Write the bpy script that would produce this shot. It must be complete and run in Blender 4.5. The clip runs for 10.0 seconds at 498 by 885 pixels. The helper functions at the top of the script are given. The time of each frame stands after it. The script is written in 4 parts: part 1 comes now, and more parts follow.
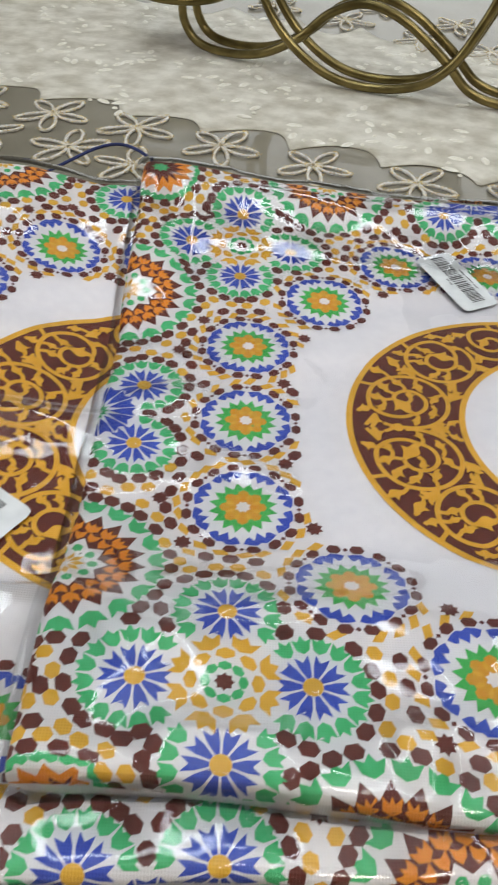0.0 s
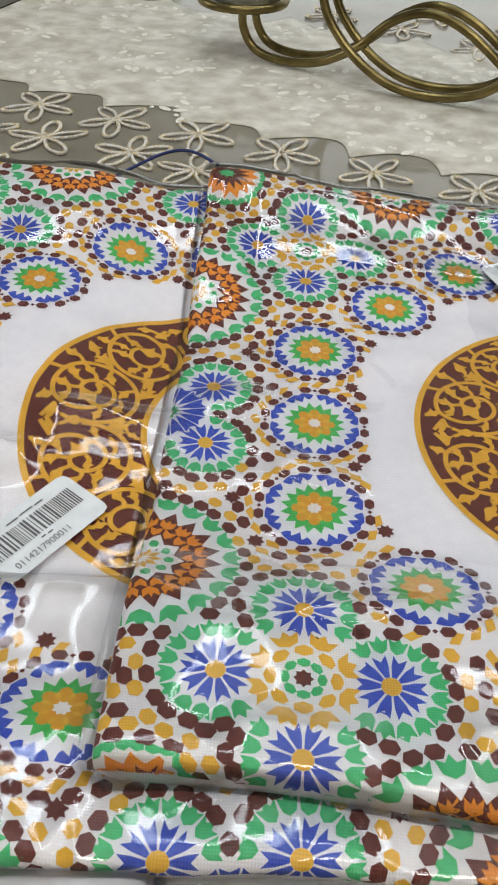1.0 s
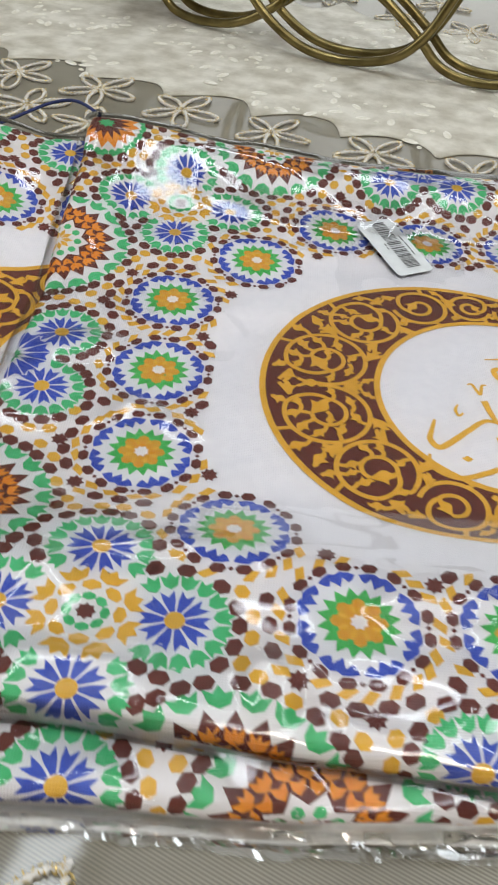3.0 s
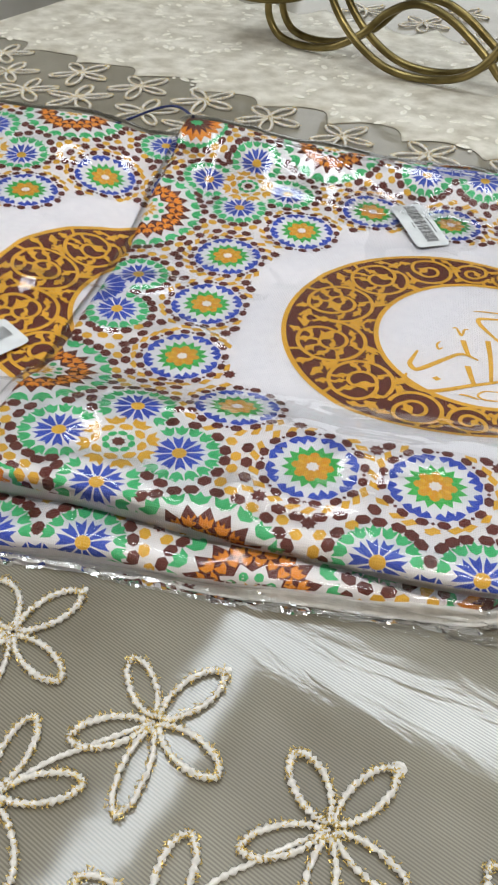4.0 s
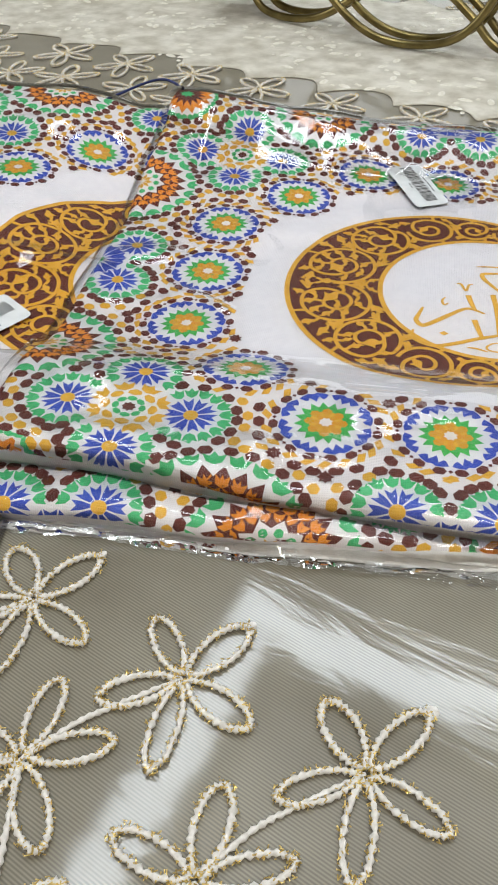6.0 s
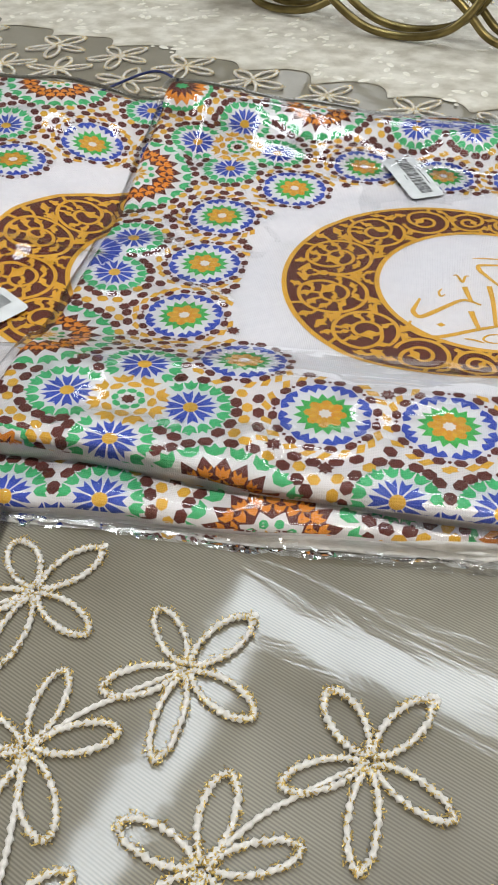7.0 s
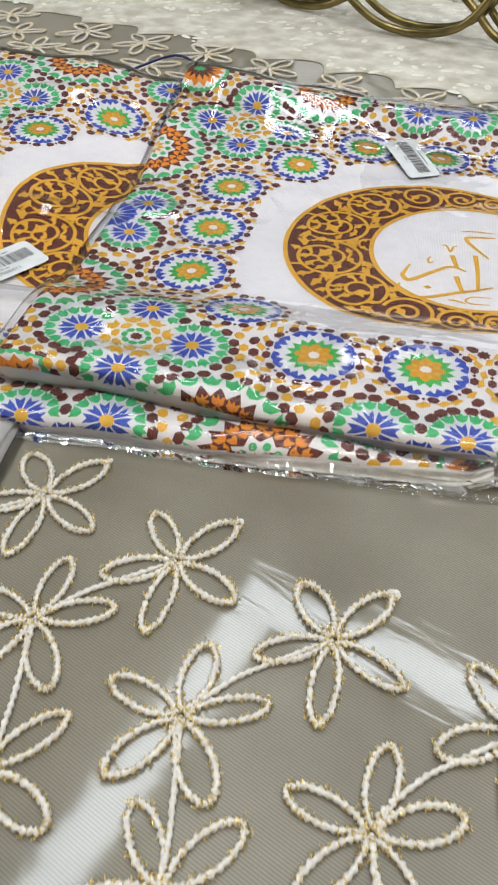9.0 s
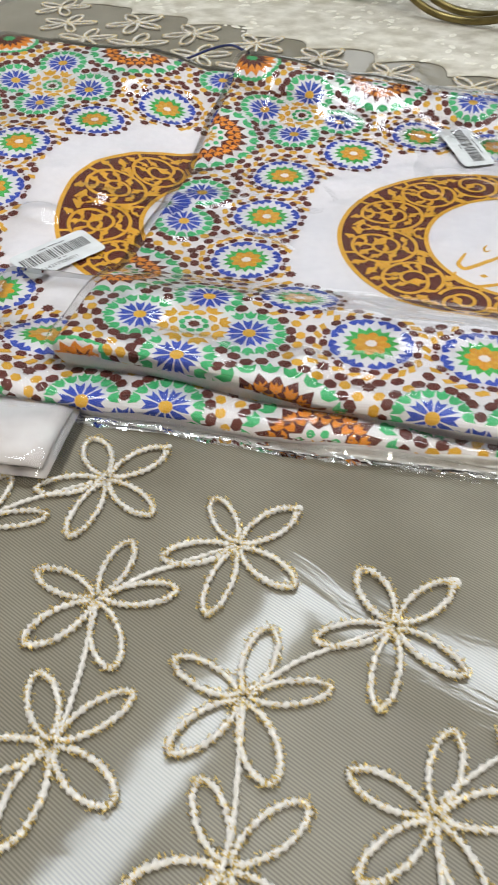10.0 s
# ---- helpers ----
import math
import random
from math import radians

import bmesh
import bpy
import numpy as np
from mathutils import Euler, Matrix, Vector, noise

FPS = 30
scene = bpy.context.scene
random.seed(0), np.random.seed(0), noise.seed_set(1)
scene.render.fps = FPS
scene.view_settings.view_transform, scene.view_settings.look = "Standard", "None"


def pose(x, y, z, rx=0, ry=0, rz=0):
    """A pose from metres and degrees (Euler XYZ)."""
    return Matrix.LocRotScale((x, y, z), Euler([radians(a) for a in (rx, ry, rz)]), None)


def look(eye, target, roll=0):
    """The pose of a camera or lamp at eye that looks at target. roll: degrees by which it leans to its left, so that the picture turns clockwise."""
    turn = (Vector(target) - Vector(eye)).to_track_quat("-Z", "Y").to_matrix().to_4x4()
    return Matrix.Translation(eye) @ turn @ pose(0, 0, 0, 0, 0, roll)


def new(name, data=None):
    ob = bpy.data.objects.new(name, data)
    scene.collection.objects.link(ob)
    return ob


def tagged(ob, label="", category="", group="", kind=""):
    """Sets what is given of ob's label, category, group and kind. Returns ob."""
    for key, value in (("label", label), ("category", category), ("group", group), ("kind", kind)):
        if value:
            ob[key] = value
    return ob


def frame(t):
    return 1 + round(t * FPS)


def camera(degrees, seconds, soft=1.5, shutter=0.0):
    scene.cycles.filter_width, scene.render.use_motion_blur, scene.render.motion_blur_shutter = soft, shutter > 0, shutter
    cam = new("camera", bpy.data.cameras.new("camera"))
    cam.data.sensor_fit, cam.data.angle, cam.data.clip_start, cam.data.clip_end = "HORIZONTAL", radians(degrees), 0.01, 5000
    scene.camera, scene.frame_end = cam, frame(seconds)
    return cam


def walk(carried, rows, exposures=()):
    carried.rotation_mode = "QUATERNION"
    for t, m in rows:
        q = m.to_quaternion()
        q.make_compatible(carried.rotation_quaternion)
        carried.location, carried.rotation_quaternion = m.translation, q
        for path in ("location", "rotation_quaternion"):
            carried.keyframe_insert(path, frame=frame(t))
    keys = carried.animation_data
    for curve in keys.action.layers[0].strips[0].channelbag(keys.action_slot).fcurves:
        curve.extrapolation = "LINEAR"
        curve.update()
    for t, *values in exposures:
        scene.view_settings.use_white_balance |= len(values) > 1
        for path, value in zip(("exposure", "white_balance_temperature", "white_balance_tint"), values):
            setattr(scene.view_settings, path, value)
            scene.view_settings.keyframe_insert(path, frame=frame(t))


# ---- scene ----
cam = camera(33.2, 10.0, soft=1.8, shutter=0.5)
PATH = [
    (0, (-0.156, -0.315, 0.279), (-0.117, 1.168, -1.061), 3.7),
    (0.5, (-0.168, -0.326, 0.277), (-0.181, 1.163, -1.057), 2.9),
    (1, (-0.174, -0.321, 0.279), (-0.213, 1.172, -1.051), 2.9),
    (1.5, (-0.173, -0.32, 0.279), (-0.223, 1.17, -1.055), 2.8),
    (2, (-0.172, -0.319, 0.278), (-0.201, 1.157, -1.071), 3.4),
    (2.5, (-0.15, -0.318, 0.268), (-0.091, 1.145, -1.094), 6.0),
    (2.7, (-0.132, -0.316, 0.264), (-0.071, 1.148, -1.097), 6.0),
    (3.8, (-0.045, -0.426, 0.291), (-0.29, 1.048, -1.038), 2.4),
    (4, (-0.033, -0.447, 0.297), (-0.319, 1.027, -1.024), 1.7),
    (4.5, (-0.032, -0.443, 0.301), (-0.344, 1.035, -1.01), 0.7),
    (5, (-0.059, -0.438, 0.29), (-0.379, 1.027, -1.035), -0.4),
    (5.5, (-0.038, -0.449, 0.286), (-0.32, 1.015, -1.047), -0.5),
    (6, (-0.039, -0.456, 0.283), (-0.314, 1.006, -1.054), -0.7),
    (7.5, (-0.046, -0.461, 0.284), (-0.291, 0.993, -1.068), -0.3),
    (8, (-0.049, -0.472, 0.285), (-0.302, 0.985, -1.061), 0.1),
    (8.5, (-0.04, -0.487, 0.285), (-0.302, 0.977, -1.051), 0.6),
    (9, (-0.023, -0.511, 0.284), (-0.307, 0.948, -1.055), 0.9),
    (9.5, (-0.018, -0.529, 0.286), (-0.348, 0.917, -1.056), 0.0),
    (10, (-0.033, -0.517, 0.283), (-0.397, 0.912, -1.067), -0.7),
]
walk(cam, [(t, look(eye, target, roll)) for t, eye, target, roll in PATH], [(0.0, -0.16), (2.6, -0.14), (4.0, 0.03), (8.0, 0.07), (10.0, 0.13)])

# ---- light ----
S = 0.062                      # spacing of the printed rosettes
L = 3.62 * S                   # half the side of a cover
LF = 0.217                     # how far the print shows in front, where the hem is tucked under
ANG = radians(-19.0)           # the table and the room are turned against the covers
E1 = Vector((math.cos(ANG), math.sin(ANG), 0))
E2 = Vector((-math.sin(ANG), math.cos(ANG), 0))
ROOM = Matrix.Rotation(ANG, 4, "Z")

world = bpy.data.worlds.new("world")
scene.world = world
world.use_nodes = True
sky = world.node_tree.nodes.new("ShaderNodeTexSky")
sky.sky_type, sky.sun_disc = "NISHITA", False
sky.sun_elevation, sky.sun_rotation = radians(40), radians(60)
world.node_tree.links.new(sky.outputs[0], world.node_tree.nodes["Background"].inputs[0])
world.node_tree.nodes["Background"].inputs[1].default_value = 0.08


def area_lamp(name, size_x, size_y, at, watts, colour, target=None):
    data = bpy.data.lights.new(name, "AREA")
    data.shape, data.size, data.size_y, data.energy, data.color = "RECTANGLE", size_x, size_y, watts, colour
    ob = new(name, data)
    ob.matrix_world = look(at, target) if target else ROOM @ Matrix.Translation(at)
    return ob


# ceiling cove: bright strips round a recess, then unseen lamps added as fill
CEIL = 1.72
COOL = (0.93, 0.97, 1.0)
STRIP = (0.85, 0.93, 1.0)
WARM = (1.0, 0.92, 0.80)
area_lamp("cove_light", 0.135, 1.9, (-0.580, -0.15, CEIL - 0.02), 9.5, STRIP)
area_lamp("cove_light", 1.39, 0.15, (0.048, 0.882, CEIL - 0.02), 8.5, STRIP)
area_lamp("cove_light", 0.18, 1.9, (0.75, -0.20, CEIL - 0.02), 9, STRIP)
# broad dim panel between the strips, added for general light
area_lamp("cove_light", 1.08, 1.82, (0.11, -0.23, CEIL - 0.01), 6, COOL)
# unseen warm lamp added behind the camera to brighten the front hems
area_lamp("south_fill_lamp", 0.45, 0.45, (0.75, -1.35, CEIL - 0.02), 17, WARM)
# unseen lamp added flush with the west wall as soft side fill
west_fill = area_lamp("west_fill_lamp", 1.2, 1.2, (0, 0, 0), 12, COOL)
west_fill.matrix_world = ROOM @ pose(-2.49, -0.2, 0.75, 0, -90, 0)
# wide unseen lamp added beyond the table to lighten the cloth at grazing angles
north_fill = area_lamp("north_fill_lamp", 3.4, 1.25, (0, 0, 0), 15, COOL)
north_fill.matrix_world = ROOM @ pose(-0.1, 3.19, 0.78, -90, 0, 0)


# ---- materials ----
def mat(name, colour, rough=0.6, metal=0.0, **more):
    m = bpy.data.materials.new(name)
    m.use_nodes = True
    b = m.node_tree.nodes["Principled BSDF"]
    b.inputs["Base Color"].default_value = (*colour, 1)
    b.inputs["Roughness"].default_value = rough
    b.inputs["Metallic"].default_value = metal
    for k, v in more.items():
        b.inputs[k.replace("_", " ")].default_value = v
    return m


def node(m, kind, **values):
    n = m.node_tree.nodes.new("ShaderNode" + kind)
    for k, v in values.items():
        n.inputs[k.replace("_", " ")].default_value = v
    return n


def link(m, a, b):
    m.node_tree.links.new(a, b)


def vary(m, colour, other, scale, detail=4.0, low=0.35, high=0.65, coords="Object"):
    """Mixes two colours by noise into the base colour; returns the mix node."""
    tc = node(m, "TexCoord")
    nz = node(m, "TexNoise", Scale=scale, Detail=detail)
    link(m, tc.outputs[coords], nz.inputs["Vector"])
    ramp = node(m, "ValToRGB")
    ramp.color_ramp.elements[0].position, ramp.color_ramp.elements[1].position = low, high
    ramp.color_ramp.elements[0].color, ramp.color_ramp.elements[1].color = (*colour, 1), (*other, 1)
    link(m, nz.outputs["Fac"], ramp.inputs["Fac"])
    link(m, ramp.outputs["Color"], m.node_tree.nodes["Principled BSDF"].inputs["Base Color"])
    return ramp


def bump(m, socket, strength, distance):
    b = node(m, "Bump", Strength=strength, Distance=distance)
    link(m, socket, b.inputs["Height"])
    link(m, b.outputs["Normal"], m.node_tree.nodes["Principled BSDF"].inputs["Normal"])
    return b


def weave(m, strength=0.25, scale=900.0):
    """Fine plain weave of the printed cloth."""
    tc = node(m, "TexCoord")
    w1, w2 = node(m, "TexWave", Scale=scale / 3), node(m, "TexWave", Scale=scale / 3)
    w2.bands_direction = "Y"
    add = node(m, "Math")
    for w, i in ((w1, 0), (w2, 1)):
        link(m, tc.outputs["Object"], w.inputs["Vector"])
        link(m, w.outputs["Fac"], add.inputs[i])
    bump(m, add.outputs[0], strength, 0.0004)


def ink(name, a, b):
    m = mat(name, a, 0.62)
    vary(m, a, b, 190.0)
    weave(m)
    return m


WHITE = ink("cotton_white", (0.81, 0.775, 0.785), (0.775, 0.74, 0.755))
GREEN = ink("print_green", (0.035, 0.42, 0.13), (0.07, 0.52, 0.20))
BLUE = ink("print_blue", (0.022, 0.055, 0.41), (0.04, 0.09, 0.50))
BROWN = ink("print_brown", (0.095, 0.010, 0.005), (0.130, 0.018, 0.009))
GOLD = ink("print_gold", (0.72, 0.38, 0.018), (0.80, 0.44, 0.04))
ORANGE = ink("print_orange", (0.76, 0.23, 0.006), (0.82, 0.29, 0.015))
LIME = ink("print_lime_green", (0.035, 0.40, 0.07), (0.07, 0.48, 0.11))
AMBER = ink("print_amber", (0.72, 0.29, 0.010), (0.66, 0.34, 0.02))
LINING = mat("white_lining", (0.74, 0.73, 0.71), 0.9)
vary(LINING, (0.66, 0.65, 0.63), (0.80, 0.79, 0.77), 160.0)


def film_material(name, gloss, rough, haze):
    m = bpy.data.materials.new(name)
    m.use_nodes = True
    t = m.node_tree
    t.nodes.clear()
    out = node(m, "OutputMaterial")
    clear, gl, mix = node(m, "BsdfTransparent"), node(m, "BsdfGlossy", Roughness=rough), node(m, "MixShader")
    clear.inputs["Color"].default_value = (haze, haze, haze, 1)
    fr = node(m, "Fresnel", IOR=1.5)
    mul = node(m, "Math")
    mul.operation = "MULTIPLY"
    mul.use_clamp = True
    mul.inputs[1].default_value = gloss
    tc, nz = node(m, "TexCoord"), node(m, "TexNoise", Scale=32.0, Detail=2.0, Distortion=1.2)
    link(m, tc.outputs["Object"], nz.inputs["Vector"])
    bp = node(m, "Bump", Strength=0.07, Distance=0.002)
    link(m, nz.outputs["Fac"], bp.inputs["Height"])
    link(m, bp.outputs["Normal"], gl.inputs["Normal"])
    link(m, fr.outputs[0], mul.inputs[0])
    link(m, mul.outputs[0], mix.inputs[0])
    link(m, clear.outputs[0], mix.inputs[1])
    link(m, gl.outputs[0], mix.inputs[2])
    link(m, mix.outputs[0], out.inputs["Surface"])
    return m


FILM = film_material("clear_film", 1.2, 0.05, 0.985)
SEAM = film_material("crumpled_film", 3.6, 0.06, 0.93)
FLAP = film_material("thin_film", 1.6, 0.06, 0.97)

ORGANZA = mat("grey_organza", (0.29, 0.27, 0.22), 0.5)
ORGANZA.node_tree.nodes["Principled BSDF"].inputs["Coat Weight"].default_value = 0.9
ORGANZA.node_tree.nodes["Principled BSDF"].inputs["Coat Roughness"].default_value = 0.07
ORGANZA.node_tree.nodes["Principled BSDF"].inputs["Coat IOR"].default_value = 1.5
ORGANZA.node_tree.nodes["Principled BSDF"].inputs["Sheen Weight"].default_value = 0.6
ORGANZA.node_tree.nodes["Principled BSDF"].inputs["Sheen Roughness"].default_value = 0.35
ORGANZA.node_tree.nodes["Principled BSDF"].inputs["Sheen Tint"].default_value = (0.9, 0.87, 0.78, 1)
r = vary(ORGANZA, (0.190, 0.164, 0.112), (0.280, 0.252, 0.188), 11.0)
tc = node(ORGANZA, "TexCoord")
mp = node(ORGANZA, "Mapping")
mp.inputs["Rotation"].default_value = (0, 0, radians(96))
link(ORGANZA, tc.outputs["Object"], mp.inputs["Vector"])
wv = node(ORGANZA, "TexWave", Scale=250.0, Distortion=1.2, Detail=1.0)
wv.inputs["Detail Scale"].default_value = 0.05
link(ORGANZA, mp.outputs[0], wv.inputs["Vector"])
mx = node(ORGANZA, "Mix")
mx.data_type, mx.blend_type = "RGBA", "MULTIPLY"
mx.inputs[0].default_value = 0.48
link(ORGANZA, r.outputs["Color"], mx.inputs[6])
link(ORGANZA, wv.outputs["Color"], mx.inputs[7])
link(ORGANZA, mx.outputs[2], ORGANZA.node_tree.nodes["Principled BSDF"].inputs["Base Color"])
bump(ORGANZA, wv.outputs["Fac"], 0.12, 0.0004)
# creases of the clear vinyl sheet over the cloth
mp = node(ORGANZA, "Mapping")
mp.inputs["Rotation"].default_value, mp.inputs["Scale"].default_value = (0, 0, radians(35)), (13, 48, 1)
link(ORGANZA, tc.outputs["Object"], mp.inputs["Vector"])
nz = node(ORGANZA, "TexNoise", Scale=1.0, Detail=4.0, Distortion=0.8)
link(ORGANZA, mp.outputs[0], nz.inputs["Vector"])
cb = node(ORGANZA, "Bump", Strength=0.075, Distance=0.003)
link(ORGANZA, nz.outputs["Fac"], cb.inputs["Height"])
link(ORGANZA, cb.outputs["Normal"], ORGANZA.node_tree.nodes["Principled BSDF"].inputs["Coat Normal"])

DAMASK = mat("cream_damask", (0.6, 0.55, 0.46), 0.5)
r = vary(DAMASK, (0.44, 0.40, 0.315), (0.68, 0.645, 0.56), 42.0, 6.0)
tc = node(DAMASK, "TexCoord")
vo = node(DAMASK, "TexVoronoi", Scale=26.0)
nz = node(DAMASK, "TexNoise", Scale=75.0, Detail=5.0, Distortion=1.5)
link(DAMASK, tc.outputs["Object"], vo.inputs["Vector"])
link(DAMASK, tc.outputs["Object"], nz.inputs["Vector"])
ad = node(DAMASK, "Math")
link(DAMASK, vo.outputs["Distance"], ad.inputs[0])
link(DAMASK, nz.outputs["Fac"], ad.inputs[1])
bump(DAMASK, ad.outputs[0], 0.5, 0.0025)

CORD = mat("white_chenille_cord", (0.72, 0.69, 0.60), 0.85)
vary(CORD, (0.57, 0.54, 0.49), (0.75, 0.72, 0.68), 420.0)
GILT = mat("gold_thread", (0.62, 0.45, 0.15), 0.28, 1.0)
BRONZE = mat("antique_brass", (0.20, 0.155, 0.06), 0.30, 1.0)
vary(BRONZE, (0.13, 0.10, 0.04), (0.27, 0.21, 0.085), 35.0)
STEEL = mat("tin_cup", (0.42, 0.42, 0.40), 0.3, 1.0)
STRING = mat("navy_string", (0.02, 0.03, 0.12), 0.8)
PAPER = mat("label_paper", (0.66, 0.68, 0.69), 0.4)
vary(PAPER, (0.62, 0.64, 0.65), (0.70, 0.72, 0.73), 90.0)
INK = mat("label_ink", (0.10, 0.10, 0.105), 0.5)
SOFT_WHITE = mat("folded_white_cotton", (0.70, 0.66, 0.64), 0.8)
vary(SOFT_WHITE, (0.62, 0.57, 0.55), (0.74, 0.71, 0.69), 40.0)
WOOD = mat("dark_wood", (0.06, 0.035, 0.02), 0.4)
vary(WOOD, (0.045, 0.027, 0.016), (0.09, 0.055, 0.032), 12.0)
CARPET = mat("brown_carpet", (0.06, 0.045, 0.03), 0.95)
vary(CARPET, (0.014, 0.010, 0.006), (0.045, 0.034, 0.022), 9.0, 8.0)
PLASTER = mat("wall_plaster", (0.74, 0.71, 0.65), 0.85)
vary(PLASTER, (0.70, 0.67, 0.60), (0.78, 0.75, 0.69), 3.0)


# ---- mesh helpers ----
def mesh_object(name, verts, faces, mats, indices=None, smooth=False):
    me = bpy.data.meshes.new(name)
    me.from_pydata(verts, [], faces)
    for m in mats:
        me.materials.append(m)
    if indices is not None:
        me.polygons.foreach_set("material_index", indices)
    me.polygons.foreach_set("use_smooth", [smooth] * len(me.polygons))
    me.update()
    return new(name, me)


def under(ob, parent, label=""):
    ob.parent = parent
    if label:
        tagged(ob, label)
    return ob


def slab(name, outline, z0, z1, material, bevel=0.0):
    """A flat plate over a closed outline, with thickness."""
    bm = bmesh.new()
    top = [bm.verts.new((x, y, z1)) for x, y in outline]
    bot = [bm.verts.new((x, y, z0)) for x, y in outline]
    bm.faces.new(top)
    bm.faces.new(bot[::-1])
    n = len(outline)
    for i in range(n):
        bm.faces.new((bot[i], bot[(i + 1) % n], top[(i + 1) % n], top[i]))
    if bevel:
        bmesh.ops.bevel(bm, geom=list(bm.edges), offset=bevel, segments=2, affect="EDGES")
    bmesh.ops.recalc_face_normals(bm, faces=bm.faces)
    me = bpy.data.meshes.new(name)
    bm.to_mesh(me)
    bm.free()
    me.materials.append(material)
    return new(name, me)


def smoothed(points, per=8, closed=False):
    """Catmull-Rom through the points."""
    pts = [Vector(p) for p in points]
    n = len(pts)
    out = []
    for i in range(n if closed else n - 1):
        p = [pts[(i + k) % n] if closed else pts[min(max(i + k, 0), n - 1)] for k in (-1, 0, 1, 2)]
        for j in range(per):
            t = j / per
            out.append(0.5 * (2 * p[1] + (p[2] - p[0]) * t + (2 * p[0] - 5 * p[1] + 4 * p[2] - p[3]) * t * t
                              + (3 * p[1] - p[0] - 3 * p[2] + p[3]) * t ** 3))
    if not closed:
        out.append(pts[-1])
    return out


def tube(name, path, radius, material, sides=8, closed=False, lumps=0.0):
    """A round rod along a path; lumps gives it the knots of a twisted cord."""
    verts, faces, n = [], [], len(path)
    for i, p in enumerate(path):
        a = path[i - 1] if closed or i else p
        b = path[(i + 1) % n] if closed or i < n - 1 else p
        d = (b - a).normalized()
        side = d.cross(Vector((0, 0, 1)))
        side = side.normalized() if side.length > 1e-4 else Vector((1, 0, 0))
        up = side.cross(d)
        k = radius * (1 + lumps * (1 if i % 2 else -1) + lumps * random.uniform(-0.5, 0.5))
        off = side * random.uniform(-1, 1) * radius * lumps * 0.6
        for j in range(sides):
            w = 2 * math.pi * j / sides
            verts.append(p + off + side * math.cos(w) * k + up * math.sin(w) * k)
    for i in range(n if closed else n - 1):
        for j in range(sides):
            a, b = i * sides, ((i + 1) % n) * sides
            faces.append((a + j, a + (j + 1) % sides, b + (j + 1) % sides, b + j))
    if not closed:
        faces.append(tuple(range(sides))[::-1])
        faces.append(tuple((n - 1) * sides + j for j in range(sides)))
    return mesh_object(name, verts, faces, [material], None, True)


def step(a, b, x):
    t = min(max((x - a) / (b - a), 0.0), 1.0)
    return t * t * (3 - 2 * t)


# ---- the room ----
def room_slab(name, x0, x1, y0, y1, z0, z1, material):
    ob = slab(name, [(x0, y0), (x1, y0), (x1, y1), (x0, y1)], z0, z1, material)
    ob.matrix_world = ROOM
    return tagged(ob, kind="structure")


tagged(room_slab("floor", -2.5, 2.5, -2.2, 3.2, -0.80, -0.75, CARPET), "dark brown carpeted floor beside the table", "floor")
tagged(room_slab("ceiling", -2.5, 2.5, -2.2, 3.2, CEIL, CEIL + 0.1, PLASTER), "plain pale ceiling with recessed light strips", "ceiling")
tagged(room_slab("wall_west", -2.6, -2.5, -2.2, 3.2, -0.75, CEIL, PLASTER), "plain pale plastered wall", "wall")
tagged(room_slab("wall_east", 2.5, 2.6, -2.2, 3.2, -0.75, CEIL, PLASTER), "plain pale plastered wall", "wall")
tagged(room_slab("wall_north", -2.6, 2.6, 3.2, 3.3, -0.75, CEIL, PLASTER), "plain pale plastered wall", "wall")
tagged(room_slab("wall_south", -2.6, 2.6, -2.3, -2.2, -0.75, CEIL, PLASTER), "plain pale plastered wall", "wall")



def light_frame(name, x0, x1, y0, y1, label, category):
    """A slim raised trim, unseen, added round a lamp under the ceiling."""
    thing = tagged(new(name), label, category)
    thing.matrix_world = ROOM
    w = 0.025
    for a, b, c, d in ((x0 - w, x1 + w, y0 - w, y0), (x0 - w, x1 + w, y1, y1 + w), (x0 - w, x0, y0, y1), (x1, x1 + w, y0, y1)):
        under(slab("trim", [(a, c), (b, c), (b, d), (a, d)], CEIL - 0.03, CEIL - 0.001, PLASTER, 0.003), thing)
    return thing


light_frame("added_cove_trim", -0.66, 0.85, -1.16, 0.97, "unseen white trim added round the cove lights", "ceiling light")
light_frame("fill_lamp_trim", 0.52, 0.98, -1.58, -1.12, "unseen white trim added round the warm fill lamp", "ceiling light")
# bars added round the west fill lamp; the wall has no opening
window = tagged(new("west_lamp_frame"), "unseen white frame added round the west fill lamp", "window", kind="structure")
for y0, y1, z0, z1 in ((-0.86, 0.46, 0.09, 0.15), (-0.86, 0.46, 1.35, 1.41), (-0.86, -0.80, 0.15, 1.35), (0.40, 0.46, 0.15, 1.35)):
    under(slab("added_frame", [(-2.499, y0), (-2.46, y0), (-2.46, y1), (-2.499, y1)], z0, z1, LINING, 0.004), window)
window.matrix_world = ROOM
# bars added round the north fill lamp, without pane or curtain
window = tagged(new("north_lamp_frame"), "wide unseen white frame added round the north fill lamp", "window", kind="structure")
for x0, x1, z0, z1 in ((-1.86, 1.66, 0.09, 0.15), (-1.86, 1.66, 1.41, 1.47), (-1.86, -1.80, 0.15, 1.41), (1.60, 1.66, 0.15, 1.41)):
    under(slab("added_frame", [(x0, 3.16), (x1, 3.16), (x1, 3.199), (x0, 3.199)], z0, z1, LINING, 0.004), window)
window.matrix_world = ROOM

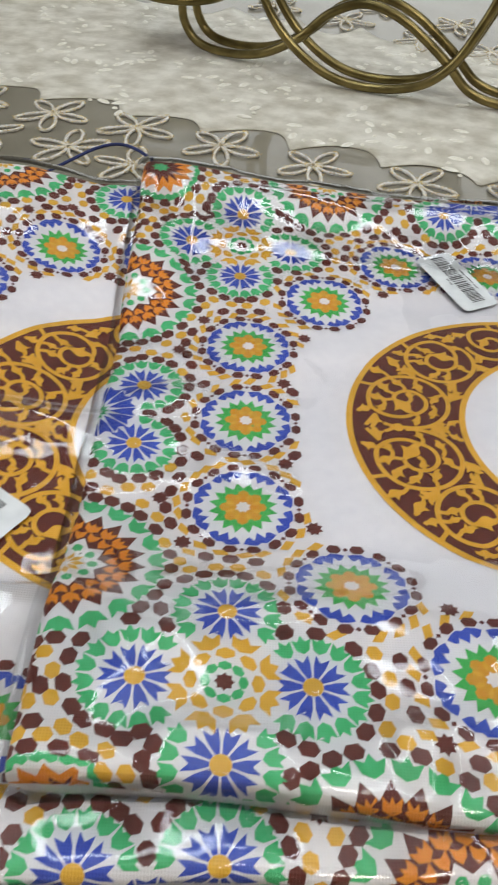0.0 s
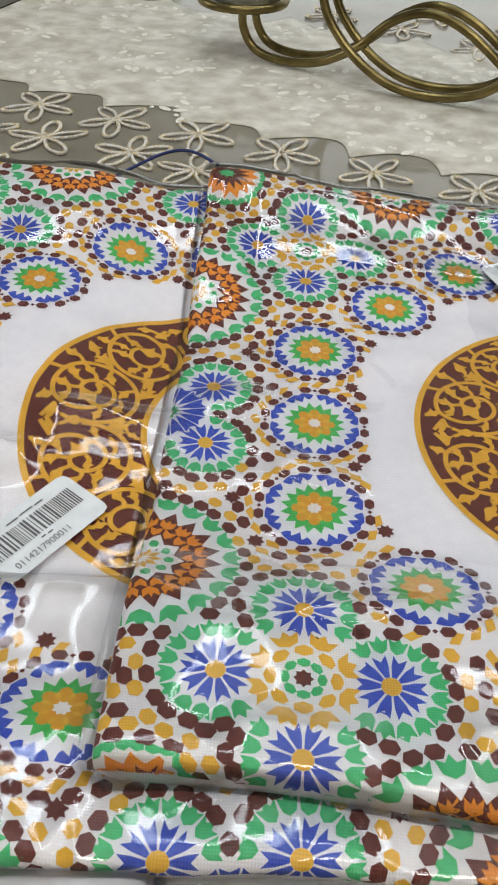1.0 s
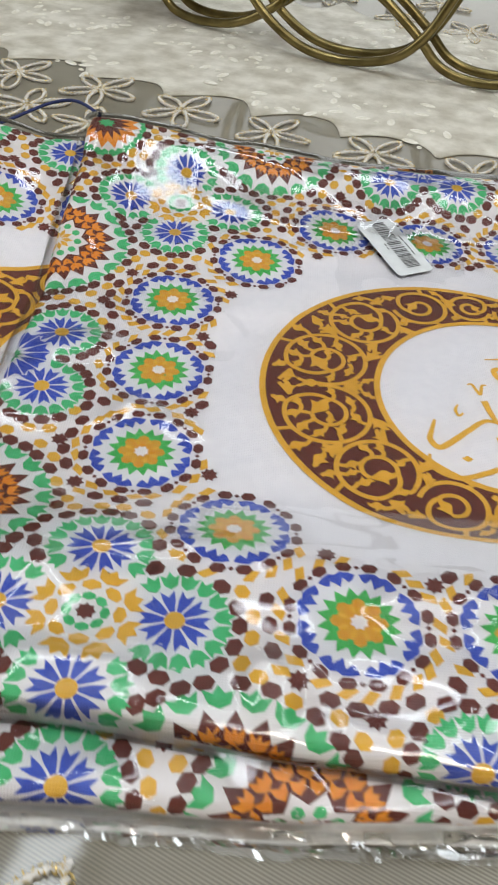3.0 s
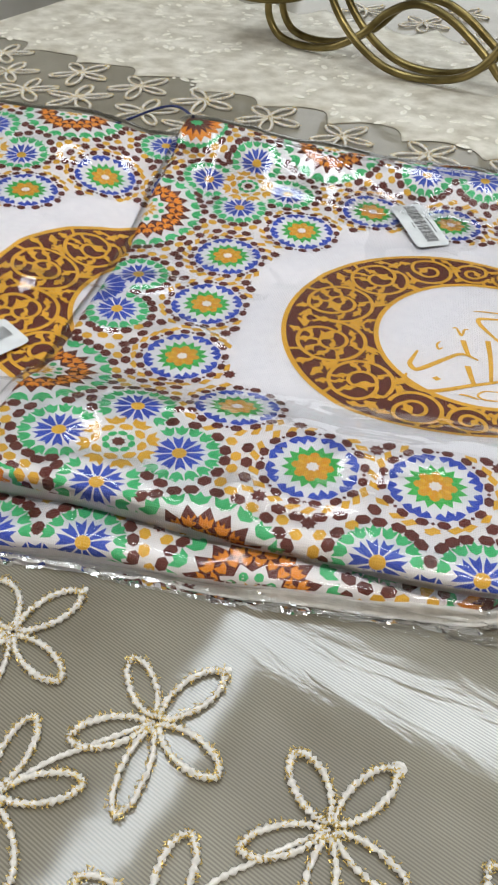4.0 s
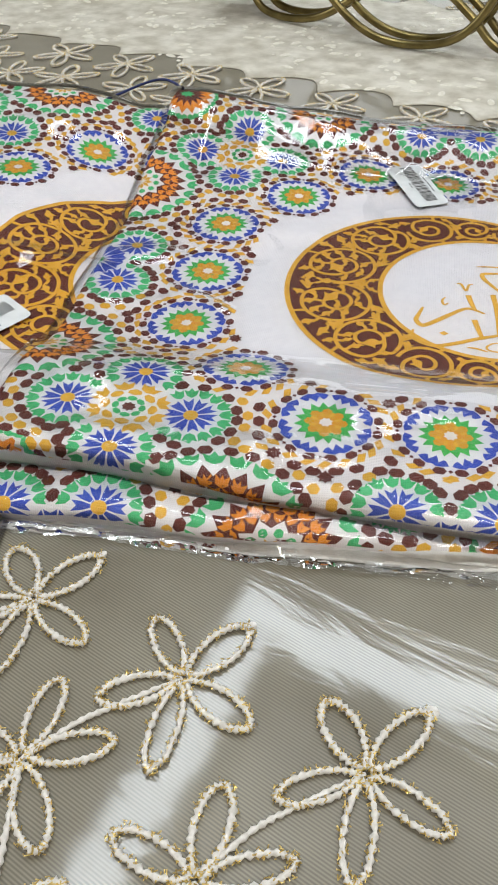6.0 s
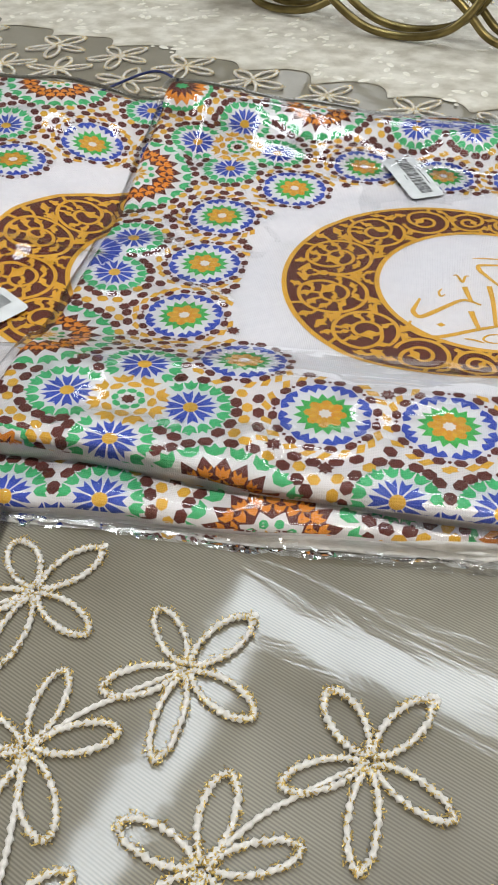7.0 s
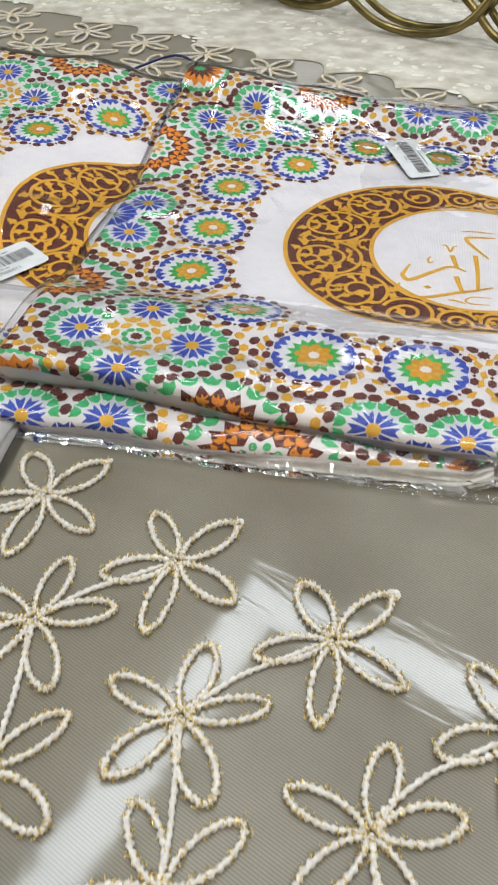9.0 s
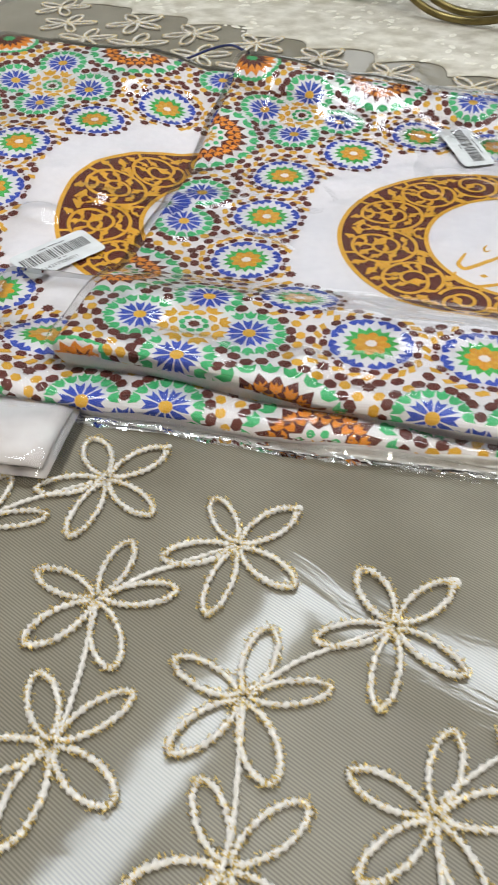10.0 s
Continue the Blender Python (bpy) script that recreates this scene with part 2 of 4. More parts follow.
# ---- table ----
TX0, TX1, TY0, TY1 = -0.712, 1.05, -0.62, 1.25     # in the room's axes
table = tagged(new("table"), "dark wooden table under a grey tablecloth", "table")
table.matrix_world = ROOM
under(slab("tabletop", [(TX0 + 0.01, TY0 + 0.01), (TX1 - 0.01, TY0 + 0.01), (TX1 - 0.01, TY1 - 0.01), (TX0 + 0.01, TY1 - 0.01)], -0.04, -0.004, WOOD, 0.004), table)
for lx in (TX0 + 0.08, TX1 - 0.08):
    for ly in (TY0 + 0.08, TY1 - 0.08):
        under(slab("leg", [(lx - .03, ly - .03), (lx + .03, ly - .03), (lx + .03, ly + .03), (lx - .03, ly + .03)], -0.75, -0.04, WOOD, 0.004), table)


def cloth_z(x, y):
    """Soft unevenness of the cloth, in room axes."""
    return 0.0008 * noise.noise(Vector((x * 9, y * 9, 0.3)))


# the cloth: a gently uneven sheet that hangs over the table's edges
def sheet(name, xs, ys, fz, material):
    verts = [(x, y, fz(x, y)) for y in ys for x in xs]
    nx = len(xs)
    faces = [(j * nx + i, j * nx + i + 1, (j + 1) * nx + i + 1, (j + 1) * nx + i) for j in range(len(ys) - 1) for i in range(nx - 1)]
    return mesh_object(name, verts, faces, [material], None, True)


cloth_xs = list(np.linspace(TX0, TX1, 90))
cloth_ys = list(np.linspace(TY0, TY1, 90))
tablecloth = sheet("tablecloth", cloth_xs, cloth_ys, cloth_z, ORGANZA)
tablecloth.matrix_world = ROOM
md = tablecloth.modifiers.new("thickness", "SOLIDIFY")
md.thickness, md.offset = 0.002, -1
tagged(tablecloth, "sheer grey organza tablecloth with embroidered cord flowers under clear vinyl", "tablecloth")
for nm, pts in (("cloth_drop", ((TX0, TY0), (TX0, TY1))), ("cloth_drop", ((TX1, TY0), (TX1, TY1))), ("cloth_drop", ((TX0, TY0), (TX1, TY0))), ("cloth_drop", ((TX0, TY1), (TX1, TY1)))):
    (ax, ay), (bx, by) = pts
    out = Vector((ay - by, bx - ax, 0)).normalized()
    mid = Vector(((ax + bx) / 2 - (TX0 + TX1) / 2, (ay + by) / 2 - (TY0 + TY1) / 2, 0))
    out = out if out.dot(mid) > 0 else -out
    vs, fs, N = [], [], 60
    for j, zz in enumerate((0.0, -0.006, -0.05, -0.12, -0.22)):
        for i in range(N + 1):
            t = i / N
            wv_ = 0.008 + 0.012 * min(-zz / 0.1, 1.5) * (1 + math.sin(t * 40 + 1.3 * j * 0.2))
            vs.append((ax + (bx - ax) * t + out.x * (wv_ if j else 0), ay + (by - ay) * t + out.y * (wv_ if j else 0), zz + (cloth_z(ax, ay) if j == 0 else 0)))
    for j in range(4):
        for i in range(N):
            a = j * (N + 1) + i
            fs.append((a, a + 1, a + N + 2, a + N + 1))
    under(mesh_object(nm, vs, fs, [ORGANZA], None, True), tablecloth)


def in_room(x, y):
    v = Vector((x, y, 0))
    return v.dot(E1), v.dot(E2)


# cream runner with a stepped, scalloped hem on both long sides
def hem_front(x):
    """Height of the front hem in room axes: broad arcs with a step between them."""
    k, t = divmod((x + 0.539) / 0.0775, 1.0)
    bow = math.sin(math.pi / 2 * (t / 0.74) ** 0.75) if t < 0.74 else math.cos(math.pi / 2 * (t - 0.74) / 0.26) ** 0.8
    return 0.292 + (0.026 + 0.005 * math.sin(k * 2.3)) * bow + 0.002 * math.sin(x * 90)


xs = np.arange(TX0 - 0.004, TX1, 0.004)
front = [(x, hem_front(x)) for x in xs]
back = [(x, 0.652 - 1.4 * (hem_front(x + 0.03) - 0.292)) for x in xs]
vs, fs = [], []
ROWS_Y = 24
for (x, y0), (_, y1) in zip(front, back):
    for j in range(ROWS_Y + 1):
        y = y0 + (y1 - y0) * j / ROWS_Y
        vs.append((x, y, 0.0012 + cloth_z(x, y) + 0.0004 * noise.noise(Vector((x * 20, y * 20, 5)))))
for i in range(len(front) - 1):
    for j in range(ROWS_Y):
        a = i * (ROWS_Y + 1) + j
        fs.append((a, a + ROWS_Y + 1, a + ROWS_Y + 2, a + 1))
runner = mesh_object("table_runner", vs, fs, [DAMASK], None, True)
runner.matrix_world = ROOM
md = runner.modifiers.new("thickness", "SOLIDIFY")
md.thickness, md.offset = 0.0008, -1
tagged(runner, "cream damask table runner with scalloped hems lying on the tablecloth", "runner")


def oval_mesh(a, b, h):
    vs, fs, n = [], [], 10
    for k, (f, z) in enumerate(((1.0, 0.0), (0.75, 0.8), (0.35, 1.0))):
        vs += [(a * f * math.cos(w), b * f * math.sin(w), h * z) for w in np.arange(n) * 2 * math.pi / n]
    for k in range(2):
        fs += [(k * n + i, k * n + (i + 1) % n, (k + 1) * n + (i + 1) % n, (k + 1) * n + i) for i in range(n)]
    fs.append(tuple(2 * n + i for i in range(n)))
    ob = mesh_object("leaf", vs, fs, [SATIN], None, True)
    me = ob.data
    bpy.data.objects.remove(ob)
    return me


SATIN = mat("cream_satin_stitch", (0.74, 0.71, 0.62), 0.4)
vary(SATIN, (0.68, 0.64, 0.53), (0.80, 0.77, 0.69), 300.0)
OVAL, SEED = oval_mesh(0.0075, 0.0036, 0.0009), oval_mesh(0.0028, 0.0022, 0.0009)
random.seed(21)
for i in range(22):
    for j in range(5):
        sx, sy = TX0 + 0.05 + i * 0.060 + random.uniform(-.02, .02), 0.345 + j * 0.060 + random.uniform(-.015, .015)
        spray = under(new("satin_spray"), runner)
        spray.matrix_local = Matrix.Translation((sx, sy, 0.0012)) @ Matrix.Rotation(random.uniform(0, 6.28), 4, "Z")
        bend = random.choice((-1, 1))
        for k in range(6):
            w = k * 0.62
            r_ = 0.020
            x_, y_ = r_ * math.sin(w), bend * r_ * (1 - math.cos(w))
            lf = under(new("leaf", OVAL if k % 2 == 0 else SEED), spray)
            lf.matrix_local = pose(x_, y_, 0.0, 0, 0, math.degrees(bend * w) + random.choice((-50, 50)))


# ---- embroidered flowers ----
def petal_path(length, width):
    """A pointed loop that leaves the flower's middle and comes back to it."""
    pts = []
    n = 58
    for i in range(n):
        w = 2 * math.pi * i / n
        r = 0.5 - 0.5 * math.cos(w)
        lens = math.copysign(abs(math.sin(w)) ** 1.28, math.sin(w)) * (0.84 + 0.30 * r)
        pts.append(Vector((0.0025 + (length - 0.0025) * r, width * 0.5 * lens, 0.0013)))
    return pts


random.seed(5)
PETALS, GLINTS = [], []
for k in range(4):
    path = petal_path(0.0322, 0.0106 + 0.0006 * k)
    ob = tube("petal", path, 0.00122, CORD, 7, True, 0.36)
    PETALS.append(ob.data)
    bpy.data.objects.remove(ob)
    vs, fs = [], []
    for q in path:
        for _ in range(4):
            if random.random() < 0.30:
                continue
            c = q + Vector((random.uniform(-1, 1), random.uniform(-1, 1), 0)) * 0.0021
            d = Vector((random.uniform(-1, 1), random.uniform(-1, 1), random.uniform(-.2, .5))).normalized() * random.uniform(0.0004, 0.0010)
            e = Vector((-d.y, d.x, 0)).normalized() * 0.00024
            i = len(vs)
            z = Vector((0, 0, random.uniform(0.0, 0.0014)))
            vs += [c - d - e + z, c - d + e + z, c + d + e + z, c + d - e + z, c + z + Vector((0, 0, 0.0003))]
            fs += [(i, i + 1, i + 4), (i + 1, i + 2, i + 4), (i + 2, i + 3, i + 4), (i + 3, i, i + 4)]
    ob = mesh_object("gold_thread", vs, fs, [GILT])
    GLINTS.append(ob.data)
    bpy.data.objects.remove(ob)

# the embroidery repeats two flowers: directions and lengths of their petals
UPPER = ((123, 0.95), (52, 1.06), (331, 1.02), (267, 1.17), (205, 1.01))
LOWER = ((85, 1.02), (22, 1.02), (301, 1.07), (231, 1.05), (163, 0.98))


def flower(x, y, petals, turn=0.0, size=1.0):
    f = under(new("embroidered_flower"), tablecloth)
    rx, ry = in_room(x, y)
    f.matrix_local = Matrix.Translation((rx, ry, cloth_z(rx, ry) + 0.0004)) @ Matrix.Rotation(radians(turn) - ANG, 4, "Z") @ Matrix.Scale(size, 4)
    for a, far in petals:
        k = random.randrange(4)
        p = under(new("petal", PETALS[k]), f)
        m = pose(0, 0, 0, 0, 0, a + random.uniform(-2, 2)) @ Matrix.Diagonal((far, random.uniform(0.92, 1.10), 1, 1))
        p.matrix_local = m
        g = under(new("gold_thread", GLINTS[k]), f)
        g.matrix_local = m
    return f


random.seed(11)
FRONT = [(-0.169, -0.260, UPPER), (-0.098, -0.286, UPPER), (-0.026, -0.312, UPPER), (0.046, -0.338, UPPER),
         (-0.218, -0.300, LOWER), (-0.147, -0.327, LOWER), (-0.077, -0.357, LOWER), (-0.004, -0.385, LOWER), (0.067, -0.412, LOWER),
         (-0.212, -0.364, UPPER), (-0.140, -0.391, UPPER), (-0.068, -0.417, UPPER), (0.004, -0.444, UPPER)]
for fx, fy, kind in FRONT:
    flower(fx, fy, kind)


def knot(x, y, r):
    bm = bmesh.new()
    bmesh.ops.create_icosphere(bm, subdivisions=2, radius=r)
    for v in bm.verts:
        v.co *= 1 + 0.5 * noise.noise(v.co * 700)
        v.co.z *= 0.45
    me = bpy.data.meshes.new("thread_knot")
    bm.to_mesh(me)
    bm.free()
    me.materials.append(CORD)
    k = under(new("thread_knot", me), tablecloth)
    k.matrix_local = Matrix.Translation((*in_room(x, y), 0.0016))


for fx, fy, r_ in ((-0.169, -0.260, 0.0022), (-0.098, -0.286, 0.0026), (-0.026, -0.312, 0.0031)):
    knot(fx + 0.0355 * math.cos(radians(52)), fy + 0.0355 * math.sin(radians(52)), r_)
REAR = [(-0.395, 0.422), (-0.322, 0.398), (-0.248, 0.376), (-0.177, 0.349), (-0.103, 0.320), (-0.024, 0.297), (0.05, 0.275),
        (-0.372, 0.351), (-0.297, 0.331), (-0.243, 0.305), (-0.43, 0.357), (-0.47, 0.405), (-0.50, 0.46), (-0.46, 0.30), (-0.40, 0.28),
        (0.03, 0.66), (0.10, 0.63), (-0.05, 0.72), (-0.13, 0.76), (0.17, 0.60), (0.0, 0.78), (0.08, 0.72)]
for i, (fx, fy) in enumerate(REAR):
    flower(fx, fy, LOWER if 7 <= i < 15 else UPPER, random.uniform(-5, 5), random.uniform(0.95, 1.04))
# curved stems that tie the flowers of the two rows into pairs, and run on to the next row
for fx, fy, kind in FRONT[:8]:
    if kind is UPPER:
        way = ((0.0, 0.0), (-0.018, -0.0125), (-0.034, -0.0245), (-0.049, -0.0415))
    else:
        way = ((0.0, 0.0), (0.004, -0.022), (0.0075, -0.044), (0.008, -0.062))
    pts = [Vector((*in_room(fx + dx, fy + dy), 0.0017)) for dx, dy in way]
    under(tube("stem", smoothed(pts, 12), 0.00112, CORD, 6, False, 0.30), tablecloth)

# ---- printed covers ----
def rot(cx, cy, a, pts):
    """Points given as (out, across) from a centre along the direction a."""
    c, s_ = math.cos(a), math.sin(a)
    return [(cx + r * c - t * s_, cy + r * s_ + t * c) for r, t in pts]


def clip(poly, lim):
    for axis, sign in ((0, 1), (0, -1), (1, 1), (1, -1)):
        out = []
        for i, p in enumerate(poly):
            q = poly[i - 1]
            dp, dq = lim - sign * p[axis], lim - sign * q[axis]
            if (dp >= 0) != (dq >= 0):
                t = dq / (dq - dp)
                out.append((q[0] + (p[0] - q[0]) * t, q[1] + (p[1] - q[1]) * t))
            if dp >= 0:
                out.append(p)
        poly = out
        if len(poly) < 3:
            return []
    return poly


PRINT = []        # (layer, colour, polygon) in units of the rosette spacing
BUSY = []         # circles that a motif takes up
NAMES = [GREEN, BLUE, BROWN, GOLD, ORANGE, LIME, AMBER, WHITE]
GR, BL, BR, GO, OR, LI, AM, WH = range(8)
R2, RB, ROW = 2.42, 1.71, 0.95     # rosettes: out from the centre, on the diagonals, and along a side


def put(colour, poly, layer=0):
    PRINT.append((layer, colour, poly))


def ringed(cx, cy, n, pts, colour, start=0.0, layer=0, keep=None):
    for k in range(n):
        a = start + 2 * math.pi * k / n
        p = rot(cx, cy, a, pts)
        m = (sum(q[0] for q in p) / len(p), sum(q[1] for q in p) / len(p))
        if keep is None or keep(*m):
            put(colour, p, layer)


def burst(cx, cy, n, r_tip, r_in, colour, layer=0, start=0.0):
    """A filled star with n points, as n kites from its centre."""
    h = math.pi / n
    ringed(cx, cy, n, [(0, 0), (r_in * math.cos(h), -r_in * math.sin(h)), (r_tip, 0), (r_in * math.cos(h), r_in * math.sin(h))], colour, start, layer)


def hexa(cx, cy, a, lng, wid, colour, layer=0):
    put(colour, rot(cx, cy, a, [(-lng / 2, 0), (-lng * 0.27, -wid / 2), (lng * 0.27, -wid / 2), (lng / 2, 0), (lng * 0.27, wid / 2), (-lng * 0.27, wid / 2)]), layer)


def kite(cx, cy, a, lng, wid, colour, layer=0):
    put(colour, rot(cx, cy, a, [(-lng / 2, -wid * 0.1), (-lng * 0.1, -wid / 2), (lng / 2, wid * 0.1), (lng * 0.1, wid / 2)]), layer)


def outside(u, v, lim):
    return max(abs(u), abs(v), (abs(u) + abs(v)) * 0.7071) > lim


def rosette(cx, cy):
    e = math.pi / 8
    burst(cx, cy, 16, 0.250, 0.188, LI, 0, e / 2)
    burst(cx, cy, 8, 0.172, 0.150, AM, 1)
    ringed(cx, cy, 8, [(0.064, 0), (0.098, -.018), (0.142, 0), (0.098, .018)], GO, e, 2)
    ringed(cx, cy, 8, [(0.132, -.014), (0.160, -.027), (0.168, 0), (0.160, .027), (0.132, .014)], LI, e, 3)
    burst(cx, cy, 8, 0.058, 0.042, WH, 4, e)
    ringed(cx, cy, 8, [(0.290, -.088), (0.325, -.122), (0.352, -.084), (0.372, -.036), (0.358, 0), (0.372, .036), (0.352, .084), (0.325, .122), (0.290, .088),
                       (0.282, .062), (0.326, .040), (0.262, 0), (0.326, -.040), (0.282, -.062)], BL, e)
    for k in range(8):
        a = k * math.pi / 4
        for t in (-0.080, 0.080):
            c = rot(cx, cy, a, [(0.402, t)])[0]
            hexa(*c, a + math.pi / 2, 0.108, 0.070, BR, 1)
        put(BR, rot(cx, cy, a, [(0.384, 0), (0.402, -.019), (0.420, 0), (0.402, .019)]))
    BUSY.append((cx, cy, 0.442))
    ROUND.append((cx, cy))


ROUND = []


def blue_star(cx, cy, keep=None, start=0.0):
    put(GO, rot(cx, cy, start, [(0.060 * math.cos(w), 0.060 * math.sin(w)) for w in np.arange(12) * math.pi / 6]))
    ringed(cx, cy, 10, [(0.060, -.013), (0.135, -.035), (0.208, -.042), (0.166, 0), (0.208, .042), (0.135, .035), (0.060, .013)], BL, start)
    h = start + math.pi / 16
    ringed(cx, cy, 16, [(0.220, 0), (0.246, -.038), (0.322, -.060), (0.306, -.024), (0.350, 0), (0.306, .024), (0.322, .060), (0.246, .038)], GR, h, 0, keep)
    BUSY.append((cx, cy, 0.345))


def medallion(cx, cy):
    d = 0.5
    burst(cx, cy, 8, 0.060, 0.044, BR)
    ringed(cx, cy, 8, [(0.078, 0), (0.092, -.038), (0.122, -.038), (0.138, 0), (0.122, .038), (0.092, .038)], GR)
    ringed(cx, cy, 8, [(0.152, 0), (0.172, -.056), (0.210, -.052), (0.232, 0), (0.210, .052), (0.172, .056)], GO)
    ringed(cx, cy, 8, [(0.218, 0), (0.240, -.062), (0.318, -.092), (0.292, -.034), (0.335, 0), (0.292, .034), (0.318, .092), (0.240, .062)], GO, math.pi / 8)
    for k in range(4):
        a = k * math.pi / 2
        x, y = cx + d * math.cos(a), cy + d * math.sin(a)
        blue_star(x, y, lambda px, py: math.hypot(px - cx, py - cy) > 0.325)
    BUSY.append((cx, cy, 0.38))


def orange_star(cx, cy, a0):
    h = a0 + math.pi / 20
    burst(cx, cy, 20, 0.535, 0.425, BR, 0, a0)
    ringed(cx, cy, 20, [(0.345, 0), (0.375, -.050), (0.445, -.056), (0.412, -.016), (0.448, 0), (0.412, .016), (0.445, .056), (0.375, .050)], OR, a0, 1)
    ringed(cx, cy, 20, [(0.262, 0), (0.295, -.034), (0.350, -.046), (0.330, 0), (0.350, .046), (0.295, .034)], OR, h, 1)
    burst(cx, cy, 10, 0.285, 0.215, WH, 2, a0)
    ringed(cx, cy, 10, [(0.03, 0), (0.085, -.026), (0.14, 0), (0.085, .026)], GO, a0, 3)
    ringed(cx, cy, 10, [(0.145, 0), (0.165, -.035), (0.205, -.03), (0.220, 0), (0.205, .03), (0.165, .035)], GR, a0, 3)
    ringed(cx, cy, 20, [(0.535, 0), (0.565, -.060), (0.648, -.092), (0.626, -.034), (0.676, 0), (0.626, .034), (0.648, .092), (0.565, .060)], GR, h)
    BUSY.append((cx, cy, 0.67))


def edge_star(cx, cy, a0):
    ringed(cx, cy, 12, [(0.03, 0), (0.06, -.02), (0.10, 0), (0.06, .02)], GR, a0)
    ringed(cx, cy, 16, [(0.10, 0), (0.20, -.036), (0.31, -.054), (0.28, 0), (0.31, .054), (0.20, .036)], BL, a0)
    BUSY.append((cx, cy, 0.35))


def corner_star(cx, cy):
    burst(cx, cy, 16, 0.345, 0.27, OR)
    burst(cx, cy, 16, 0.255, 0.16, BR, 1)
    burst(cx, cy, 8, 0.10, 0.06, GR, 2)
    ringed(cx, cy, 16, [(0.345, -.03), (0.36, -.070), (0.42, -.078), (0.41, 0), (0.42, .078), (0.36, .070), (0.345, .03), (0.37, 0)], GR)
    BUSY.append((cx, cy, 0.42))


def design():
    """The whole printed layout of one cover, turned four ways about its centre."""
    edge = L / S
    turns = [(1, 0), (0, 1), (-1, 0), (0, -1)]
    for c, s_ in turns:
        def turn(u, v):
            return u * c - v * s_, u * s_ + v * c
        for v in (-ROW, 0, ROW):
            rosette(*turn(-R2, v))
        rosette(*turn(-RB, RB))
        medallion(*turn(-2.52, 2.50))
        corner_star(*turn(-3.41, 3.41))
        for v in (-1.62, 1.62):
            orange_star(*turn(-3.57, v), 0)
        for v in (-0.36, 0.36):
            u0, v0 = turn(-3.27, v)
            e0, e1 = turn(-3.6, 0)
            blue_star(u0, v0, lambda px, py, e0=e0, e1=e1: math.hypot(px - e0, py - e1) > 0.37)
        edge_star(*turn(-3.61, 0), 0.0)
    # filling between the motifs: brown pieces round their rims, gold ones round the rosettes, mirrored into all eight wedges
    rnd = random.Random(3)
    cand = []
    for u in np.arange(-edge, -1.9, 0.024):
        for v in np.arange(0.0, -u + 0.01, 0.024):
            if not outside(u, v, 2.02):
                continue
            near = min(BUSY, key=lambda q: math.hypot(u - q[0], v - q[1]) - q[2])
            gap = math.hypot(u - near[0], v - near[1]) - near[2]
            if gap > 0.020:
                cand.append((gap + rnd.uniform(0, 0.010), u, v, math.atan2(v - near[1], u - near[0]) + math.pi / 2, near[:2] in ROUND))
    cand.sort()
    taken = []
    for gap, u, v, a, by_rosette in cand:
        if 0.008 < v < 0.05 or 0.03 < -u - v < 0.05:
            continue
        if any((u - x) ** 2 + (v - y) ** 2 < 0.099 ** 2 for x, y, _ in taken):
            continue
        pick = rnd.random()
        beside = [q for x, y, q in taken if (u - x) ** 2 + (v - y) ** 2 < 0.17 ** 2]
        if gap < 0.08:
            kind = 1 if by_rosette else (0 if pick < 0.85 else 1)
        else:
            kind = 1 if beside.count(1) < 0.5 * len(beside) else (0 if pick < 0.7 else 2)
        taken.append((u, v, kind))
        for c, s_ in turns:
            for flip in (1, -1):
                x, y = u * c - v * flip * s_, u * s_ + v * flip * c
                w = math.atan2(s_, c) + a * flip
                if kind == 0:
                    hexa(x, y, w, 0.126, 0.088, BR, 1)
                elif kind == 1 and by_rosette:
                    kite(x, y, w + 0.25 * flip, 0.130, 0.084, GO)
                elif kind == 1:
                    hexa(x, y, w, 0.114, 0.082, GO)
                else:
                    burst(x, y, 8, 0.066, 0.044, BR, 1, w)


design()


# crescent band with scrolls: outer and inner circle of the band
RO, RI, CI = 1.585, 1.08, 0.42


def in_band(u, v, m=0.0):
    return math.hypot(u, v) < RO - m and math.hypot(u - CI, v) > RI + m


def stroke(pts, width, colour, layer, taper=None, test=None):
    """A flat ribbon along the points, as quads."""
    n = len(pts)
    side = []
    for i, p in enumerate(pts):
        a, b = pts[max(i - 1, 0)], pts[min(i + 1, n - 1)]
        d = math.hypot(b[0] - a[0], b[1] - a[1]) or 1e-6
        w = width * (taper(i / (n - 1)) if taper else 1) / 2
        side.append((-(b[1] - a[1]) / d * w, (b[0] - a[0]) / d * w))
    for i in range(n - 1):
        p, q, s0, s1 = pts[i], pts[i + 1], side[i], side[i + 1]
        if test is None or test(*p):
            put(colour, [(p[0] - s0[0], p[1] - s0[1]), (q[0] - s1[0], q[1] - s1[1]), (q[0] + s1[0], q[1] + s1[1]), (p[0] + s0[0], p[1] + s0[1])], layer)


def arc(cx, cy, r, a0, a1, n=24, grow=0.0):
    return [(cx + (r + grow * t) * math.cos(a0 + (a1 - a0) * t), cy + (r + grow * t) * math.sin(a0 + (a1 - a0) * t)) for t in np.linspace(0, 1, n)]


